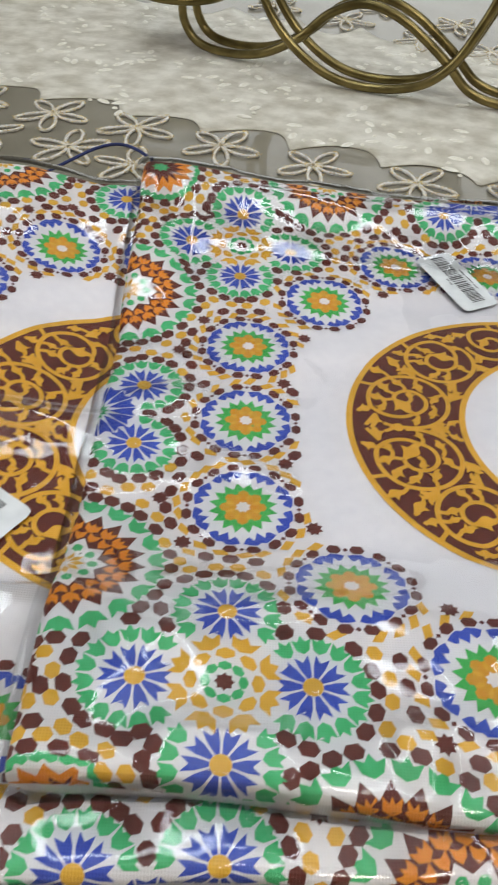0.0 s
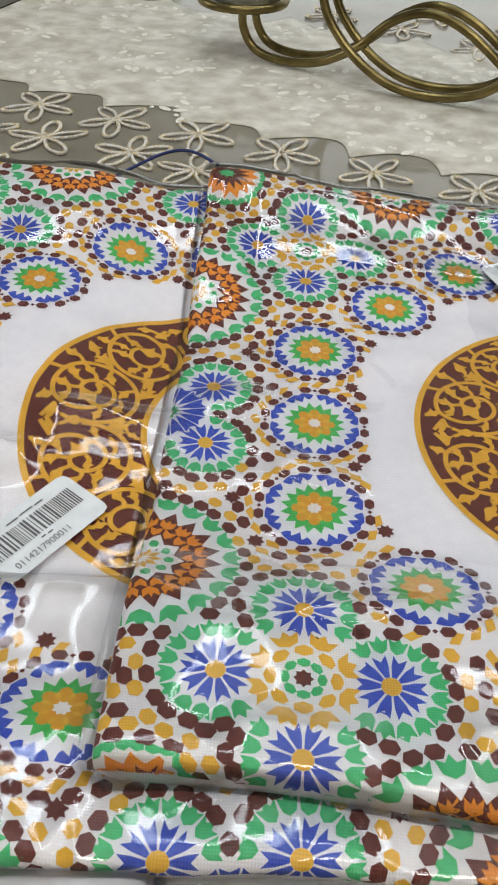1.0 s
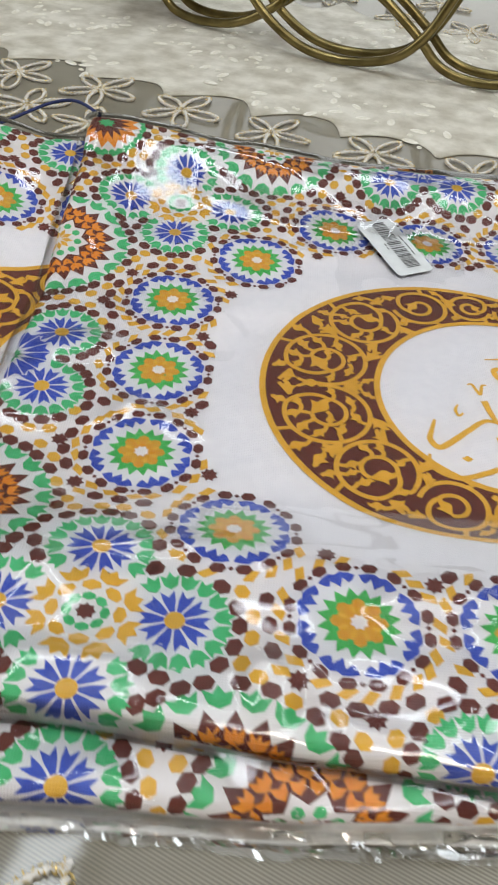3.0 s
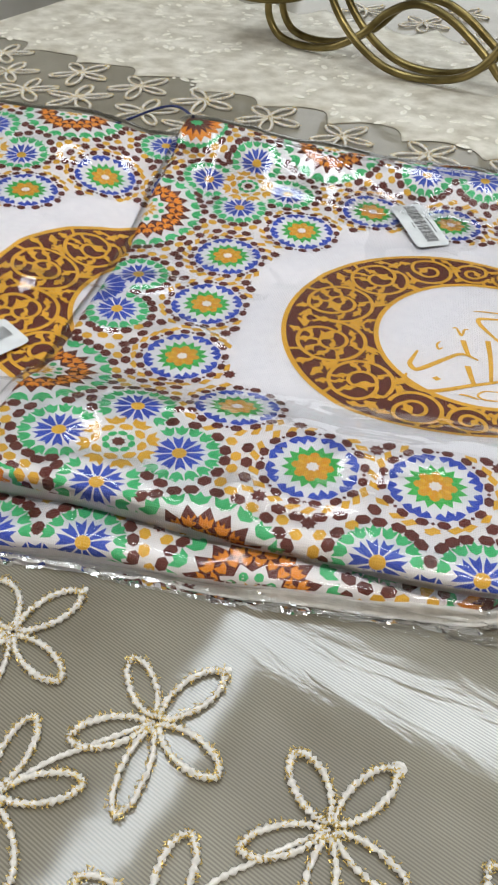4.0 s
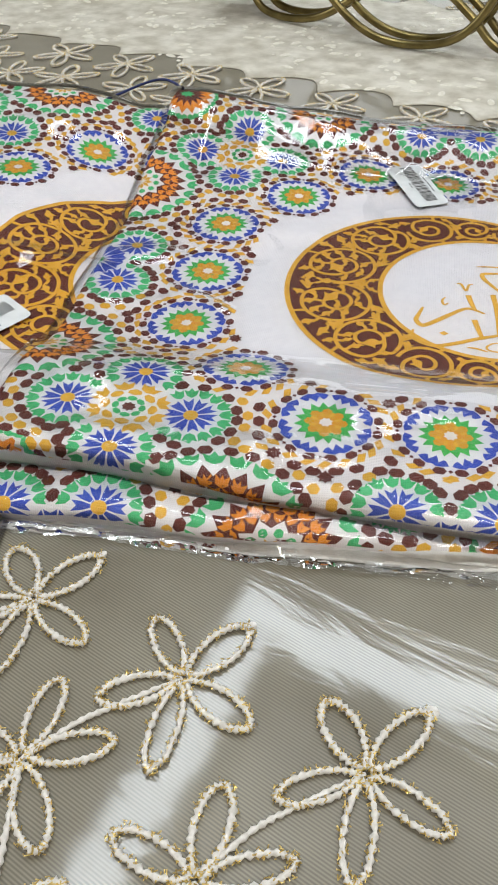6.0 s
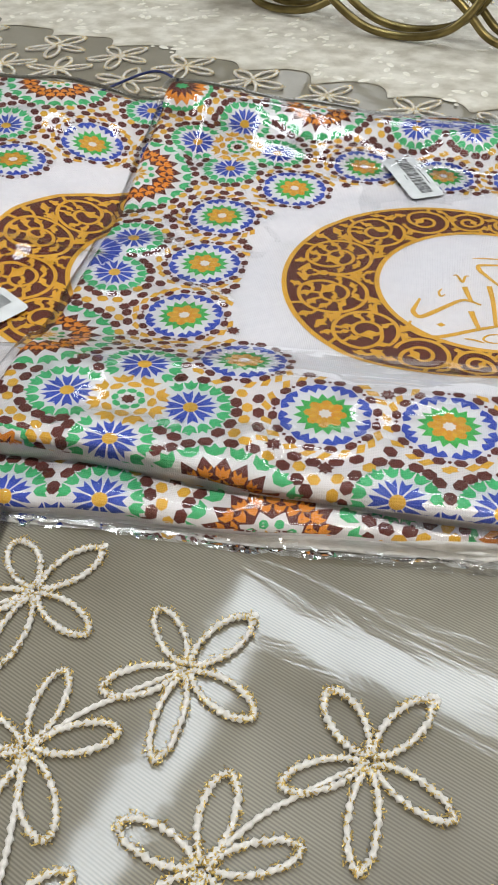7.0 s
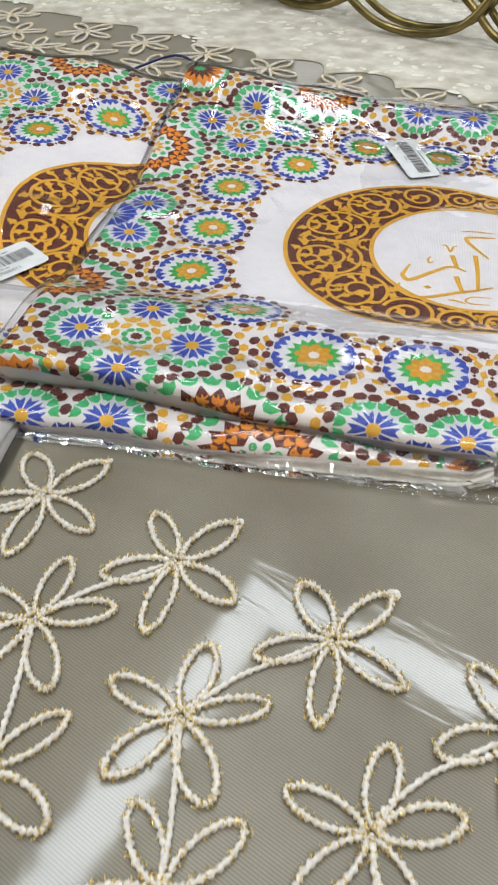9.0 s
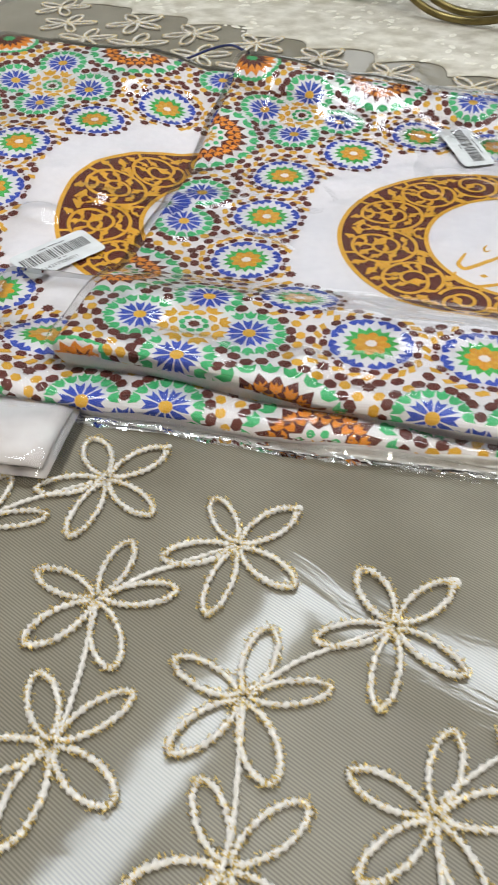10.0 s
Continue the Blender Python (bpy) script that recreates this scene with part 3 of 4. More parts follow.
def band():
    """Gold rims, round scrolls and horned leaves on a brown crescent, mirrored about its axis."""
    n = 96
    out = [(RO * math.cos(w), RO * math.sin(w)) for w in np.linspace(0, 2 * math.pi, n, endpoint=False)]
    inn = []
    for x, y in out:      # where the ray towards the inner centre meets the inner circle
        d = math.atan2(y, x - CI)
        inn.append((CI + RI * math.cos(d), RI * math.sin(d)))
    for i in range(n):
        j = (i + 1) % n
        for t0, t1 in ((0, .25), (.25, .5), (.5, .75), (.75, 1)):
            q = [(out[a][0] + (inn[a][0] - out[a][0]) * t, out[a][1] + (inn[a][1] - out[a][1]) * t) for a, t in ((i, t0), (j, t0), (j, t1), (i, t1))]
            put(BR, q, 0)
    stroke(arc(0, 0, RO, 0, 2 * math.pi, 97), 0.050, GO, 3)
    stroke(arc(CI, 0, RI, 0, 2 * math.pi, 97), 0.050, GO, 4)
    gold = [p for p in arc(0, 0, RO, math.pi / 2 - 1.6, math.pi, 120)] + [p for p in arc(CI, 0, RI, 0, math.pi, 120)]
    rnd = random.Random(8)
    lay = iter(range(100000))

    def both(pts, width, taper=None):
        k = 5 + next(lay) % 8
        for flip in (1, -1):
            stroke([(x, y * flip) for x, y in pts], width, GO, k, taper, lambda x, y: in_band(x, y, 0.012))
        gold.extend(p for p in pts if in_band(*p))

    def horned(x, y, a, size, bend):
        """A fat leaf with a hooked tip and a horn on one side."""
        shape = [(0, -.05), (0.22, -.15), (0.45, -.30), (0.66, -.27), (0.84, -.10), (1.06, -.16), (0.98, 0.06), (0.78, 0.17), (0.60, 0.20), (0.56, 0.46), (0.40, 0.27), (0.20, 0.16), (0, .05)]
        p = rot(x, y, a, [(q.x * size, q.y * size * bend) for q in smoothed([(r, t, 0) for r, t in shape], 2, True)])
        if not all(in_band(*q, -0.012) for q in p):
            return False
        k = 13 + next(lay) % 8
        for flip in (1, -1):
            put(GO, [(q[0], q[1] * flip) for q in p], k)
        gold.extend(rot(x, y, a, [(r * size, t * size * bend) for r in (0.2, 0.5, 0.8) for t in (-.15, .1)]) + p)
        return True

    w, sgn = math.pi, 1
    first = True
    while w > 0.9:
        def across(a):
            return CI * math.cos(a) + math.sqrt(RI * RI - (CI * math.sin(a)) ** 2)
        r = 0.375 * (RO - across(w))
        mid = 0.5 * (RO + across(w))
        w -= r * 1.02 / mid
        r = 0.375 * (RO - across(w))
        mid = 0.5 * (RO + across(w))
        x, y = mid * math.cos(w), mid * math.sin(w)
        a = w + sgn * 1.7
        both(arc(x, y, r, a, a + sgn * 5.2, 46, -0.04 * r), 0.040)
        both(arc(x, y, r * 0.96, a + sgn * 5.2, a + sgn * 6.6, 14, -0.46 * r), 0.040)
        spiral = arc(x, y, r * 0.50, a + sgn * 6.6, a + sgn * 11.0, 34, -0.16 * r)
        both(spiral, 0.038)
        (x0, y0), (x1, y1) = spiral[-2:]
        horned(x1, y1, math.atan2(y1 - y0, x1 - x0) + sgn * 0.75, r * 0.66, -sgn)
        for k in range(5):
            b = a + sgn * (0.6 + k * 1.22)
            px, py = x + r * math.cos(b), y + r * math.sin(b)
            horned(px, py, b + sgn * 0.75, r * 0.50, sgn)
            both([(px + t * r * 0.5 * math.cos(b + sgn * 0.4), py + t * r * 0.5 * math.sin(b + sgn * 0.4)) for t in (0, .35, .7, 1)], 0.038)
        w -= r * 1.02 / mid
        sgn = -sgn
    # leaves on short stems wherever a bare patch is left
    spots = np.array([(u, v) for u in np.arange(-RO, RO, 0.022) for v in np.arange(0.0, RO, 0.022) if in_band(u, v, 0.03)])
    dist = np.full(len(spots), 9.0)
    done = 0
    for _ in range(220):
        fresh = np.array(gold[done:]).reshape(-1, 2)
        done = len(gold)
        if len(fresh):
            dist = np.minimum(dist, np.sqrt(((spots[:, None, :] - fresh[None]) ** 2).sum(2)).min(1))
        i = int(np.argmax(dist))
        d = float(dist[i])
        if d < 0.072:
            break
        x, y = spots[i]
        g = np.array(gold)
        root = g[int(np.argmin(((g - (x, y)) ** 2).sum(1)))]
        a = math.atan2(y - root[1], x - root[0])
        both([tuple(root), (root[0] + 0.5 * (x - root[0]) + 0.01, root[1] + 0.5 * (y - root[1])), (x, y)], 0.036)
        if not horned(x - 0.35 * d * math.cos(a), y - 0.35 * d * math.sin(a), a + rnd.choice((-0.5, 0.5)), min(1.45 * d, 0.17), rnd.choice((-1, 1))):
            put(GO, rot(x, y, a, [(0.028 * math.cos(q), 0.028 * math.sin(q)) for q in np.arange(8) * math.pi / 4]), 21)
            put(GO, rot(x, -y, -a, [(0.028 * math.cos(q), 0.028 * math.sin(q)) for q in np.arange(8) * math.pi / 4]), 21)
            gold.append((x, y))


band()


def lettering():
    """The brushed golden strokes in the middle of the cover."""
    brush = lambda t: 0.35 + 0.65 * math.sin(math.pi * min(max(t, 0.02), 0.98)) ** 0.7
    flat = lambda t: 1.0 - 0.35 * t
    rows = (
        ([(-0.23, -0.31), (-0.27, -0.45), (-0.29, -0.55), (-0.23, -0.63), (-0.13, -0.56), (0.03, -0.40), (0.19, -0.27), (0.35, -0.34)], 0.055, brush),
        ([(0.20, -0.03), (0.225, -0.15), (0.26, -0.29)], 0.06, flat),
        ([(-0.31, -0.71), (-0.32, -0.81), (-0.26, -0.89), (-0.11, -0.94), (0.08, -0.87), (0.29, -0.76), (0.47, -0.68), (0.62, -0.60)], 0.05, brush),
        ([(0.25, -0.46), (0.28, -0.6), (0.32, -0.76)], 0.06, flat),
        ([(0.44, 0.02), (0.465, -0.29), (0.47, -0.66)], 0.055, flat),
        ([(0.09, 0.16), (0.13, 0.17), (0.18, 0.05), (0.21, 0.16), (0.25, 0.18)], 0.028, brush),
        ([(-0.02, -0.10), (-0.05, -0.17), (-0.03, -0.24), (0.01, -0.20)], 0.026, brush),
        ([(0.29, 0.53), (0.45, 0.55), (0.66, 0.55)], 0.022, brush),
        ([(0.66, 0.45), (0.45, 0.42), (0.35, 0.39), (0.36, 0.30), (0.44, 0.18), (0.58, -0.02)], 0.05, brush),
        ([(0.60, -0.81), (0.42, -0.82), (0.35, -0.90), (0.42, -0.95), (0.58, -0.94)], 0.022, brush),
        ([(0.18, -0.92), (0.26, -0.925), (0.36, -0.96)], 0.026, brush),
    )
    for i, (pts, width, tp) in enumerate(rows):
        fine = [(p.x, p.y) for p in smoothed([(x, y, 0) for x, y in pts], 8)]
        stroke(fine, width, GO, i % 4, tp)
    put(GO, [(-0.075, -0.73), (-0.03, -0.765), (0.015, -0.73), (-0.03, -0.695)])


lettering()


class Cover:
    """Place and relief of one cover; heights are of the world."""

    def __init__(self, cx, cy, turn, relief, tuck, reach, glare_tilt, glare_ramps):
        self.glare_tilt = glare_tilt
        self.glare_ramps = glare_ramps        # film slopes angled to show strip glare to the camera: across, along, slope
        self.reach = reach
        self.tuck = tuck
        self.m = Matrix.Translation((cx, cy, 0)) @ Matrix.Rotation(radians(turn), 4, "Z")
        self.relief = relief

    def at(self, u, v, up=0.0):
        """The cloth's point (u, v): flat inside, rolled over at the edges."""
        z = self.relief(u, v)
        v = max(v, -LF)
        a, b = max(abs(u) - L + 0.034, 0.0), max(-v - LF + 0.034, 0.0)
        if a > 0 and b > 0:       # rounded front corners
            f = max(a, b) / math.hypot(a, b)
            u, v = math.copysign(L - 0.034 + a * f, u), -(LF - 0.034 + b * f)
        uu, du = roll(u, 0.006, 0.0068)
        vv, dv = roll(v, 0.006, 0.0185 + self.tuck * step(0.02, -0.2, u) - self.reach * step(0.0, 0.12, u), LF) if v < 0 else roll(v, 0.006, 0.0068)
        p = self.m @ Vector((uu, vv, 0))
        return Vector((p.x, p.y, z - du - dv + up))


def roll(x, r, w, lim=L):
    e = abs(x) - (lim - w)
    if e <= 0:
        return x, 0.0
    a = min(e / r, 1.75)
    rest = max(e - 1.75 * r, 0)
    out = (lim - w) + r * math.sin(a) + rest * math.cos(a)
    return math.copysign(out, x), r * (1 - math.cos(a)) + rest * math.sin(a)


def crinkle(u, v, seed):
    return 0.0011 * noise.noise(Vector((u * 26, v * 26, seed))) + 0.0006 * noise.noise(Vector((u * 60, v * 60, seed + 9)))


def relief_under(u, v):
    """The lower cover: thin in the middle, thick hems, propped up by the white cloth on one side."""
    z = max(0.003, 0.009 - 0.05 * u + 0.06 * max(v, -0.1))
    z += 0.006 * step(L - 0.075, L - 0.04, v) * step(0.1, -0.02, u) + 0.003 * step(L - 0.05, L - 0.02, -u) + 0.003 * step(L - 0.05, L - 0.01, v)
    front = step(LF - 0.085, LF - 0.05, -v)
    z += 0.010 * step(-0.03, -0.10, u) * step(-0.06, 0.06, v) - 0.005 * math.exp(-((u + 0.02) ** 2 + (v - 0.07) ** 2) / 0.003)
    wave = 0.0012 * math.sin(u * 62 + 0.6) * front
    return z + (0.0115 - z + 0.012 * step(0.0, -0.2, u)) * front + wave + crinkle(u, v, 1.0)


def slope(a, b, x):
    """Nearly straight rise from 0 to 1 with soft ends."""
    return 0.5 * step(a, b, x) + 0.5 * min(max((x - a) / (b - a), 0.0), 1.0)


def relief_top(u, v):
    """The upper cover: a broad puffed hem in front, a hollow middle, a lifted rear corner."""
    rim = max(0.6 * step(L - 0.05, L - 0.022, -u) * step(0.06, 0.14, abs(v)), step(L - 0.060, L - 0.018, v) * 1.25, 1.05 * slope(0.082, 0.126, -v))
    lift = 0.014 * step(0.22, 0.44, v - u) + 0.005 * step(0.36, 0.43, v - u)
    corner = 0.005 * step(0.25, 0.40, -u - v)
    dent = -0.003 * math.exp(-((u + 0.085) ** 2) / 0.0005) * step(LF - 0.05, LF - 0.01, -v)
    z = 0.0085 + 0.0125 * rim + lift + corner + dent
    low = UNDER.m.inverted() @ Vector((u, v, 0))
    if abs(low.x) < L and abs(low.y) < L:
        floor_z = relief_under(low.x, low.y) + 0.0018
        z = floor_z + max(z - floor_z, 0.0)
    return z + (0.25 + 0.5 * step(0.11, 0.18, max(abs(u), abs(v)))) * crinkle(u, v, 4.0)


UNDER = Cover(-0.1926, -0.0128, 4.66, relief_under, 0.004, 0.007, False, ((-0.115, -0.002, -0.155, -0.100, 0.20), (-0.13, -0.085, -0.045, -0.022, 0.22), (-0.10, -0.01, -0.012, 0.006, 0.18)))
TOP = Cover(0.0, 0.0, 0.0, relief_top, 0.011, 0.0, True, ((-0.06, 0.0, -0.150, -0.132, 0.14), (-0.19, -0.12, -0.205, -0.180, 0.15)))


def edge_grid():
    fine = [L - k * 0.0014 for k in range(20)]
    core = list(np.linspace(-fine[-1], fine[-1], 128)[1:-1])
    return sorted([-x for x in fine] + core + fine)


GRID = edge_grid()


def half(poly, axis, at, sign):
    out = []
    for i, p in enumerate(poly):
        q = poly[i - 1]
        dp, dq = sign * (at - p[axis]), sign * (at - q[axis])
        if (dp >= 0) != (dq >= 0):
            t = dq / (dq - dp)
            out.append((q[0] + (p[0] - q[0]) * t, q[1] + (p[1] - q[1]) * t))
        if dp >= 0:
            out.append(p)
    return out


def cut(poly, axis):
    """Cuts a patch along the cloth's own mesh lines, so that it follows the folds."""
    if len(poly) < 3:
        return
    lo, hi = min(q[axis] for q in poly), max(q[axis] for q in poly)
    for g in GRID[bisect_right(GRID, lo):]:
        if g >= hi:
            break
        part_ = half(poly, axis, g, 1)
        if len(part_) >= 3:
            yield part_
        poly = half(poly, axis, g, -1)
        if len(poly) < 3:
            return
    yield poly


def bisect_right(rows, x):
    return int(np.searchsorted(rows, x, side="right"))


def lining_path():
    """Outline of the white lining that peeps out below the print."""
    return [(t * (L - 0.006), -LF) for t in np.linspace(-1, 1, 90)]


def cover(c, thick, lip, poke, label):
    thing = tagged(new("cushion_cover"), label, "cushion cover", "printed cushion covers")
    verts = [c.at(u, v) for v in GRID for u in GRID]
    n = len(GRID)
    faces = [(j * n + i, j * n + i + 1, (j + 1) * n + i + 1, (j + 1) * n + i) for j in range(n - 1) for i in range(n - 1)]
    under(mesh_object("front_panel", verts, faces, [WHITE], None, True), thing)
    # print: every patch of colour a piece on the cloth
    vs, fs, ids = [], [], []
    for layer, colour, poly in PRINT:
        poly = half(clip([(x * S, y * S) for x, y in poly], L - 0.0004), 1, -LF + 0.0004, -1)
        up = 0.00022 + 0.00003 * layer
        for piece in (q for strip in cut(poly, 0) for q in cut(strip, 1)):
            i = len(vs)
            vs += [c.at(u, v, up) for u, v in piece]
            fs.append(tuple(range(i, i + len(piece))))
            ids.append(colour)
    printed = under(mesh_object("printed_pattern", vs, fs, NAMES, ids, True), thing, "Moorish mosaic print with a scrolled crescent")
    tagged(printed, kind="stuff")
    # lining: a soft white edge under the print
    pts = lining_path()
    vs, fs, n = [], [], len(pts)
    for k, (grow, dz) in enumerate(((-0.004, 0.0006), (0.0, 0.0002), (lip, -0.0006), (lip + 0.0008, -0.0016), (lip, -0.0030), (-0.03, -0.0034))):
        for u, v in pts:
            w = noise.noise(Vector((u * 30, v * 30, 2))) * 0.0014 * (k in (2, 3, 4))
            p = c.at(max(-L, min(L, u)), max(-L, min(L, v)))
            l = c.m.inverted() @ p
            out = Vector((0, -1, 0))
            q = c.m @ (Vector((l.x, l.y, 0)) + out * (grow + poke * (1 - 0.6 * step(0.0, 0.1, u)) + w))
            vs.append((q.x, q.y, max(p.z + dz * thick, 0.0014 - 0.0002 * k)))
    for k in range(5):
        for i in range(n - 1):
            j = i + 1
            fs.append((k * n + i, (k + 1) * n + i, (k + 1) * n + j, k * n + j))
    under(mesh_object("lining", vs, fs, [LINING], None, True), thing, "white cotton lining edge")
    return thing


cover(UNDER, 1.0, 0.003, 0.0040, "cotton cushion cover with Moorish mosaic print, lying under another")
cover(TOP, 1.2, 0.003, 0.0060, "cotton cushion cover with Moorish mosaic print on top of the stack")


def facets(u, v, seed, size):
    """Height of crumpled film, 0 to 1: flat facets that meet in sharp creases."""
    x, y = u / size + 0.35 * v / size, v / (size * 0.72)
    i, j = math.floor(x), math.floor(y)
    fx, fy = x - i, y - j
    h = [0.5 + 0.5 * noise.cell(Vector((i + p + 0.5, j + q + 0.5, seed))) for p, q in ((0, 0), (1, 0), (0, 1), (1, 1))]
    if fx + fy < 1:
        return h[0] + (h[1] - h[0]) * fx + (h[2] - h[0]) * fy
    return h[3] + (h[2] - h[3]) * (1 - fx) + (h[1] - h[3]) * (1 - fy)


def film_z(c, u, v, seed, tents):
    """Height of the bag's film over a cover: wrinkled, and tented where it stands off."""
    p = c.at(max(-L, min(L, u)), max(-LF, min(L, v)))
    w1 = noise.noise(Vector((u * 14 + seed, v * 9, seed)))
    w2 = noise.noise(Vector((u * 33, v * 55 + seed, seed * 2)))
    rid = 1 - abs(noise.noise(Vector((u * 17 + 3, v * 12 - seed, seed * 3)))) * 2.6
    loose = 0.25 + 0.75 * step(0.115, 0.185, max(abs(u), abs(v))) + 0.6 * step(0.17, 0.205, -v)
    z = p.z + 0.0014 + loose * (0.0010 * max(w1, 0) + 0.0005 * w2 + 0.0016 * max(rid, 0) ** 4 + 0.0016 * facets(u, v, seed, 0.026) * step(0.10, 0.18, max(abs(u), abs(v))))
    if c.glare_tilt and v > 0.145:      # rear slope set so the film mirrors the ceiling strip to the camera
        t = v - 0.145
        line = c.relief(u, 0.145) + 0.0018 + 0.32 * t + 1.1 * t * t + 0.0005 * w2 + 0.0007 * facets(u, v, seed, 0.03)
        z = max(z, z + (line - z) * step(0.206, 0.196, v) * step(-0.215, -0.19, u) * step(0.16, 0.08, u))
    # slopes fitted to the camera's view, so that the strips reflect as white patches
    for u0, u1, v0, v1, rise in c.glare_ramps:
        across = step(u0, u0 + 0.02, u) * step(u1, u1 - 0.02, u)
        z += across * (rise * min(max(v - v0, 0.0), v1 - v0) * step(v1 + 0.014, v1, v) + 0.0020 * facets(u, v, seed, 0.022) * step(v0 - 0.01, v0, v) * step(v1 + 0.014, v1, v))
    for tu, tv, ru, rv, turn, hgt in tents:
        c_, s_ = math.cos(turn), math.sin(turn)
        x, y = (u - tu) * c_ + (v - tv) * s_, (v - tv) * c_ - (u - tu) * s_
        z += hgt * step(1.0, 0.25, math.sqrt((x / ru) ** 2 + (y / rv) ** 2)) * (0.25 + 0.75 * facets(u, v, seed + tu, 0.030))
    return p, z


def wrapper(c, seed, label, tents):
    """Clear bag round a cover: flat in places, tented, creased or tilted for glare in others, with a crumpled seam."""
    bag = tagged(new("plastic_bag"), label, "plastic bag", "clear plastic bags")
    n = 190
    us, vs_ = np.linspace(-L - 0.004, L + 0.004, n), np.linspace(-LF - 0.004, L + 0.004, n)
    vs = []
    for v in vs_:
        lim = L if v > 0 else LF
        for u in us:
            p, z = film_z(c, u, v, seed, tents)
            over_u = max(abs(u) - L + 0.02, 0) / 0.024 * 0.005
            over_v = max(abs(v) - lim + 0.02, 0) / 0.024 * 0.005
            z -= max(abs(u) - L, abs(v) - lim, 0) * 0.6
            q = Vector((p.x, p.y, 0)) + c.m.to_3x3() @ Vector((math.copysign(over_u, u), math.copysign(over_v, v), 0))
            vs.append((q.x, q.y, max(z, 0.0015)))
    fs = [(j * n + i, j * n + i + 1, (j + 1) * n + i + 1, (j + 1) * n + i) for j in range(n - 1) for i in range(n - 1)]
    under(mesh_object("film", vs, fs, [FILM], None, True), bag)
    # crumpled welded seam that sticks out in front
    vs, fs = [], []
    m = 260
    for k, (out, drop) in enumerate(((0.0, 0.0025), (0.0018, -0.0008), (0.0036, -0.0018), (0.0052, -0.0026), (0.0066, -0.0032))):
        for i in range(m + 1):
            u = -L - 0.004 + (2 * L + 0.008) * i / m
            p = c.at(max(-L + .012, min(L - .012, u)), -LF)
            l = c.m.inverted() @ p
            jag = 0.0022 * noise.noise(Vector((u * 60, k * 0.9, seed))) + 0.0014 * noise.noise(Vector((u * 200, k * 1.7, seed)))
            q = c.m @ Vector((u, l.y - out - 0.003 - jag * (k > 0), 0))
            vs.append((q.x, q.y, max(p.z + drop + jag * 0.8, 0.0016 + 0.0004 * (k % 2) + abs(jag) * 0.4)))
    for k in range(4):
        for i in range(m):
            a = k * (m + 1) + i
            fs.append((a, a + 1, a + m + 2, a + m + 1))
    under(mesh_object("seam", vs, fs, [SEAM], None, False), bag, "crumpled glinting welded seam")
    return bag


def flap(bag, x0, x1, y, depth):
    """Loose strip of the bag's film, lying creased on the cloth in front of the stack."""
    n, rows, vs, fs = 70, 5, [], []
    for k in range(rows):
        for i in range(n + 1):
            x = x0 + (x1 - x0) * i / n
            lump = abs(noise.noise(Vector((x * 90, k * 1.3, 4)))) + 0.7 * abs(noise.noise(Vector((x * 240, k * 2.1, 8))))
            vs.append((x, y + depth * k / (rows - 1) + 0.0012 * noise.noise(Vector((x * 40, k, 2))), 0.0014 + 0.0016 * lump))
    fs = [(k * (n + 1) + i, k * (n + 1) + i + 1, (k + 1) * (n + 1) + i + 1, (k + 1) * (n + 1) + i) for k in range(rows - 1) for i in range(n)]
    under(mesh_object("flap", vs, fs, [FLAP], None, False), bag, "creased flap of clear film")


TENTS_UNDER = ((-0.03, -0.122, 0.03, 0.025, 0.1, 0.005), (-0.12, 0.155, 0.06, 0.022, 0.2, 0.006))
TENTS_TOP = ((-0.105, 0.180, 0.10, 0.030, -0.25, 0.0035), (-0.015, 0.165, 0.05, 0.016, 0.7, 0.005), (0.04, 0.178, 0.09, 0.030, 0.05, 0.0035), (-0.19, 0.01, 0.03, 0.018, 0.2, 0.005),
             (-0.185, -0.15, 0.035, 0.025, 0.6, 0.006), (-0.15, -0.035, 0.04, 0.010, -0.4, 0.003), (-0.06, -0.172, 0.06, 0.014, 0.05, 0.003), (-0.09, -0.18, 0.012, 0.02, 0.3, 0.004),
             (-0.13, -0.12, 0.03, 0.008, 0.2, 0.0025), (-0.02, -0.14, 0.05, 0.008, 0.1, 0.002))
lower_bag = wrapper(UNDER, 2.3, "clear plastic bag, wrinkled, round the lower cushion cover", TENTS_UNDER)
wrapper(TOP, 7.1, "clear plastic bag, shiny and wrinkled, round the upper cushion cover", TENTS_TOP)
flap(lower_bag, -0.048, 0.004, -0.2225, 0.0042)
flap(lower_bag, 0.010, 0.060, -0.2215, 0.0050)


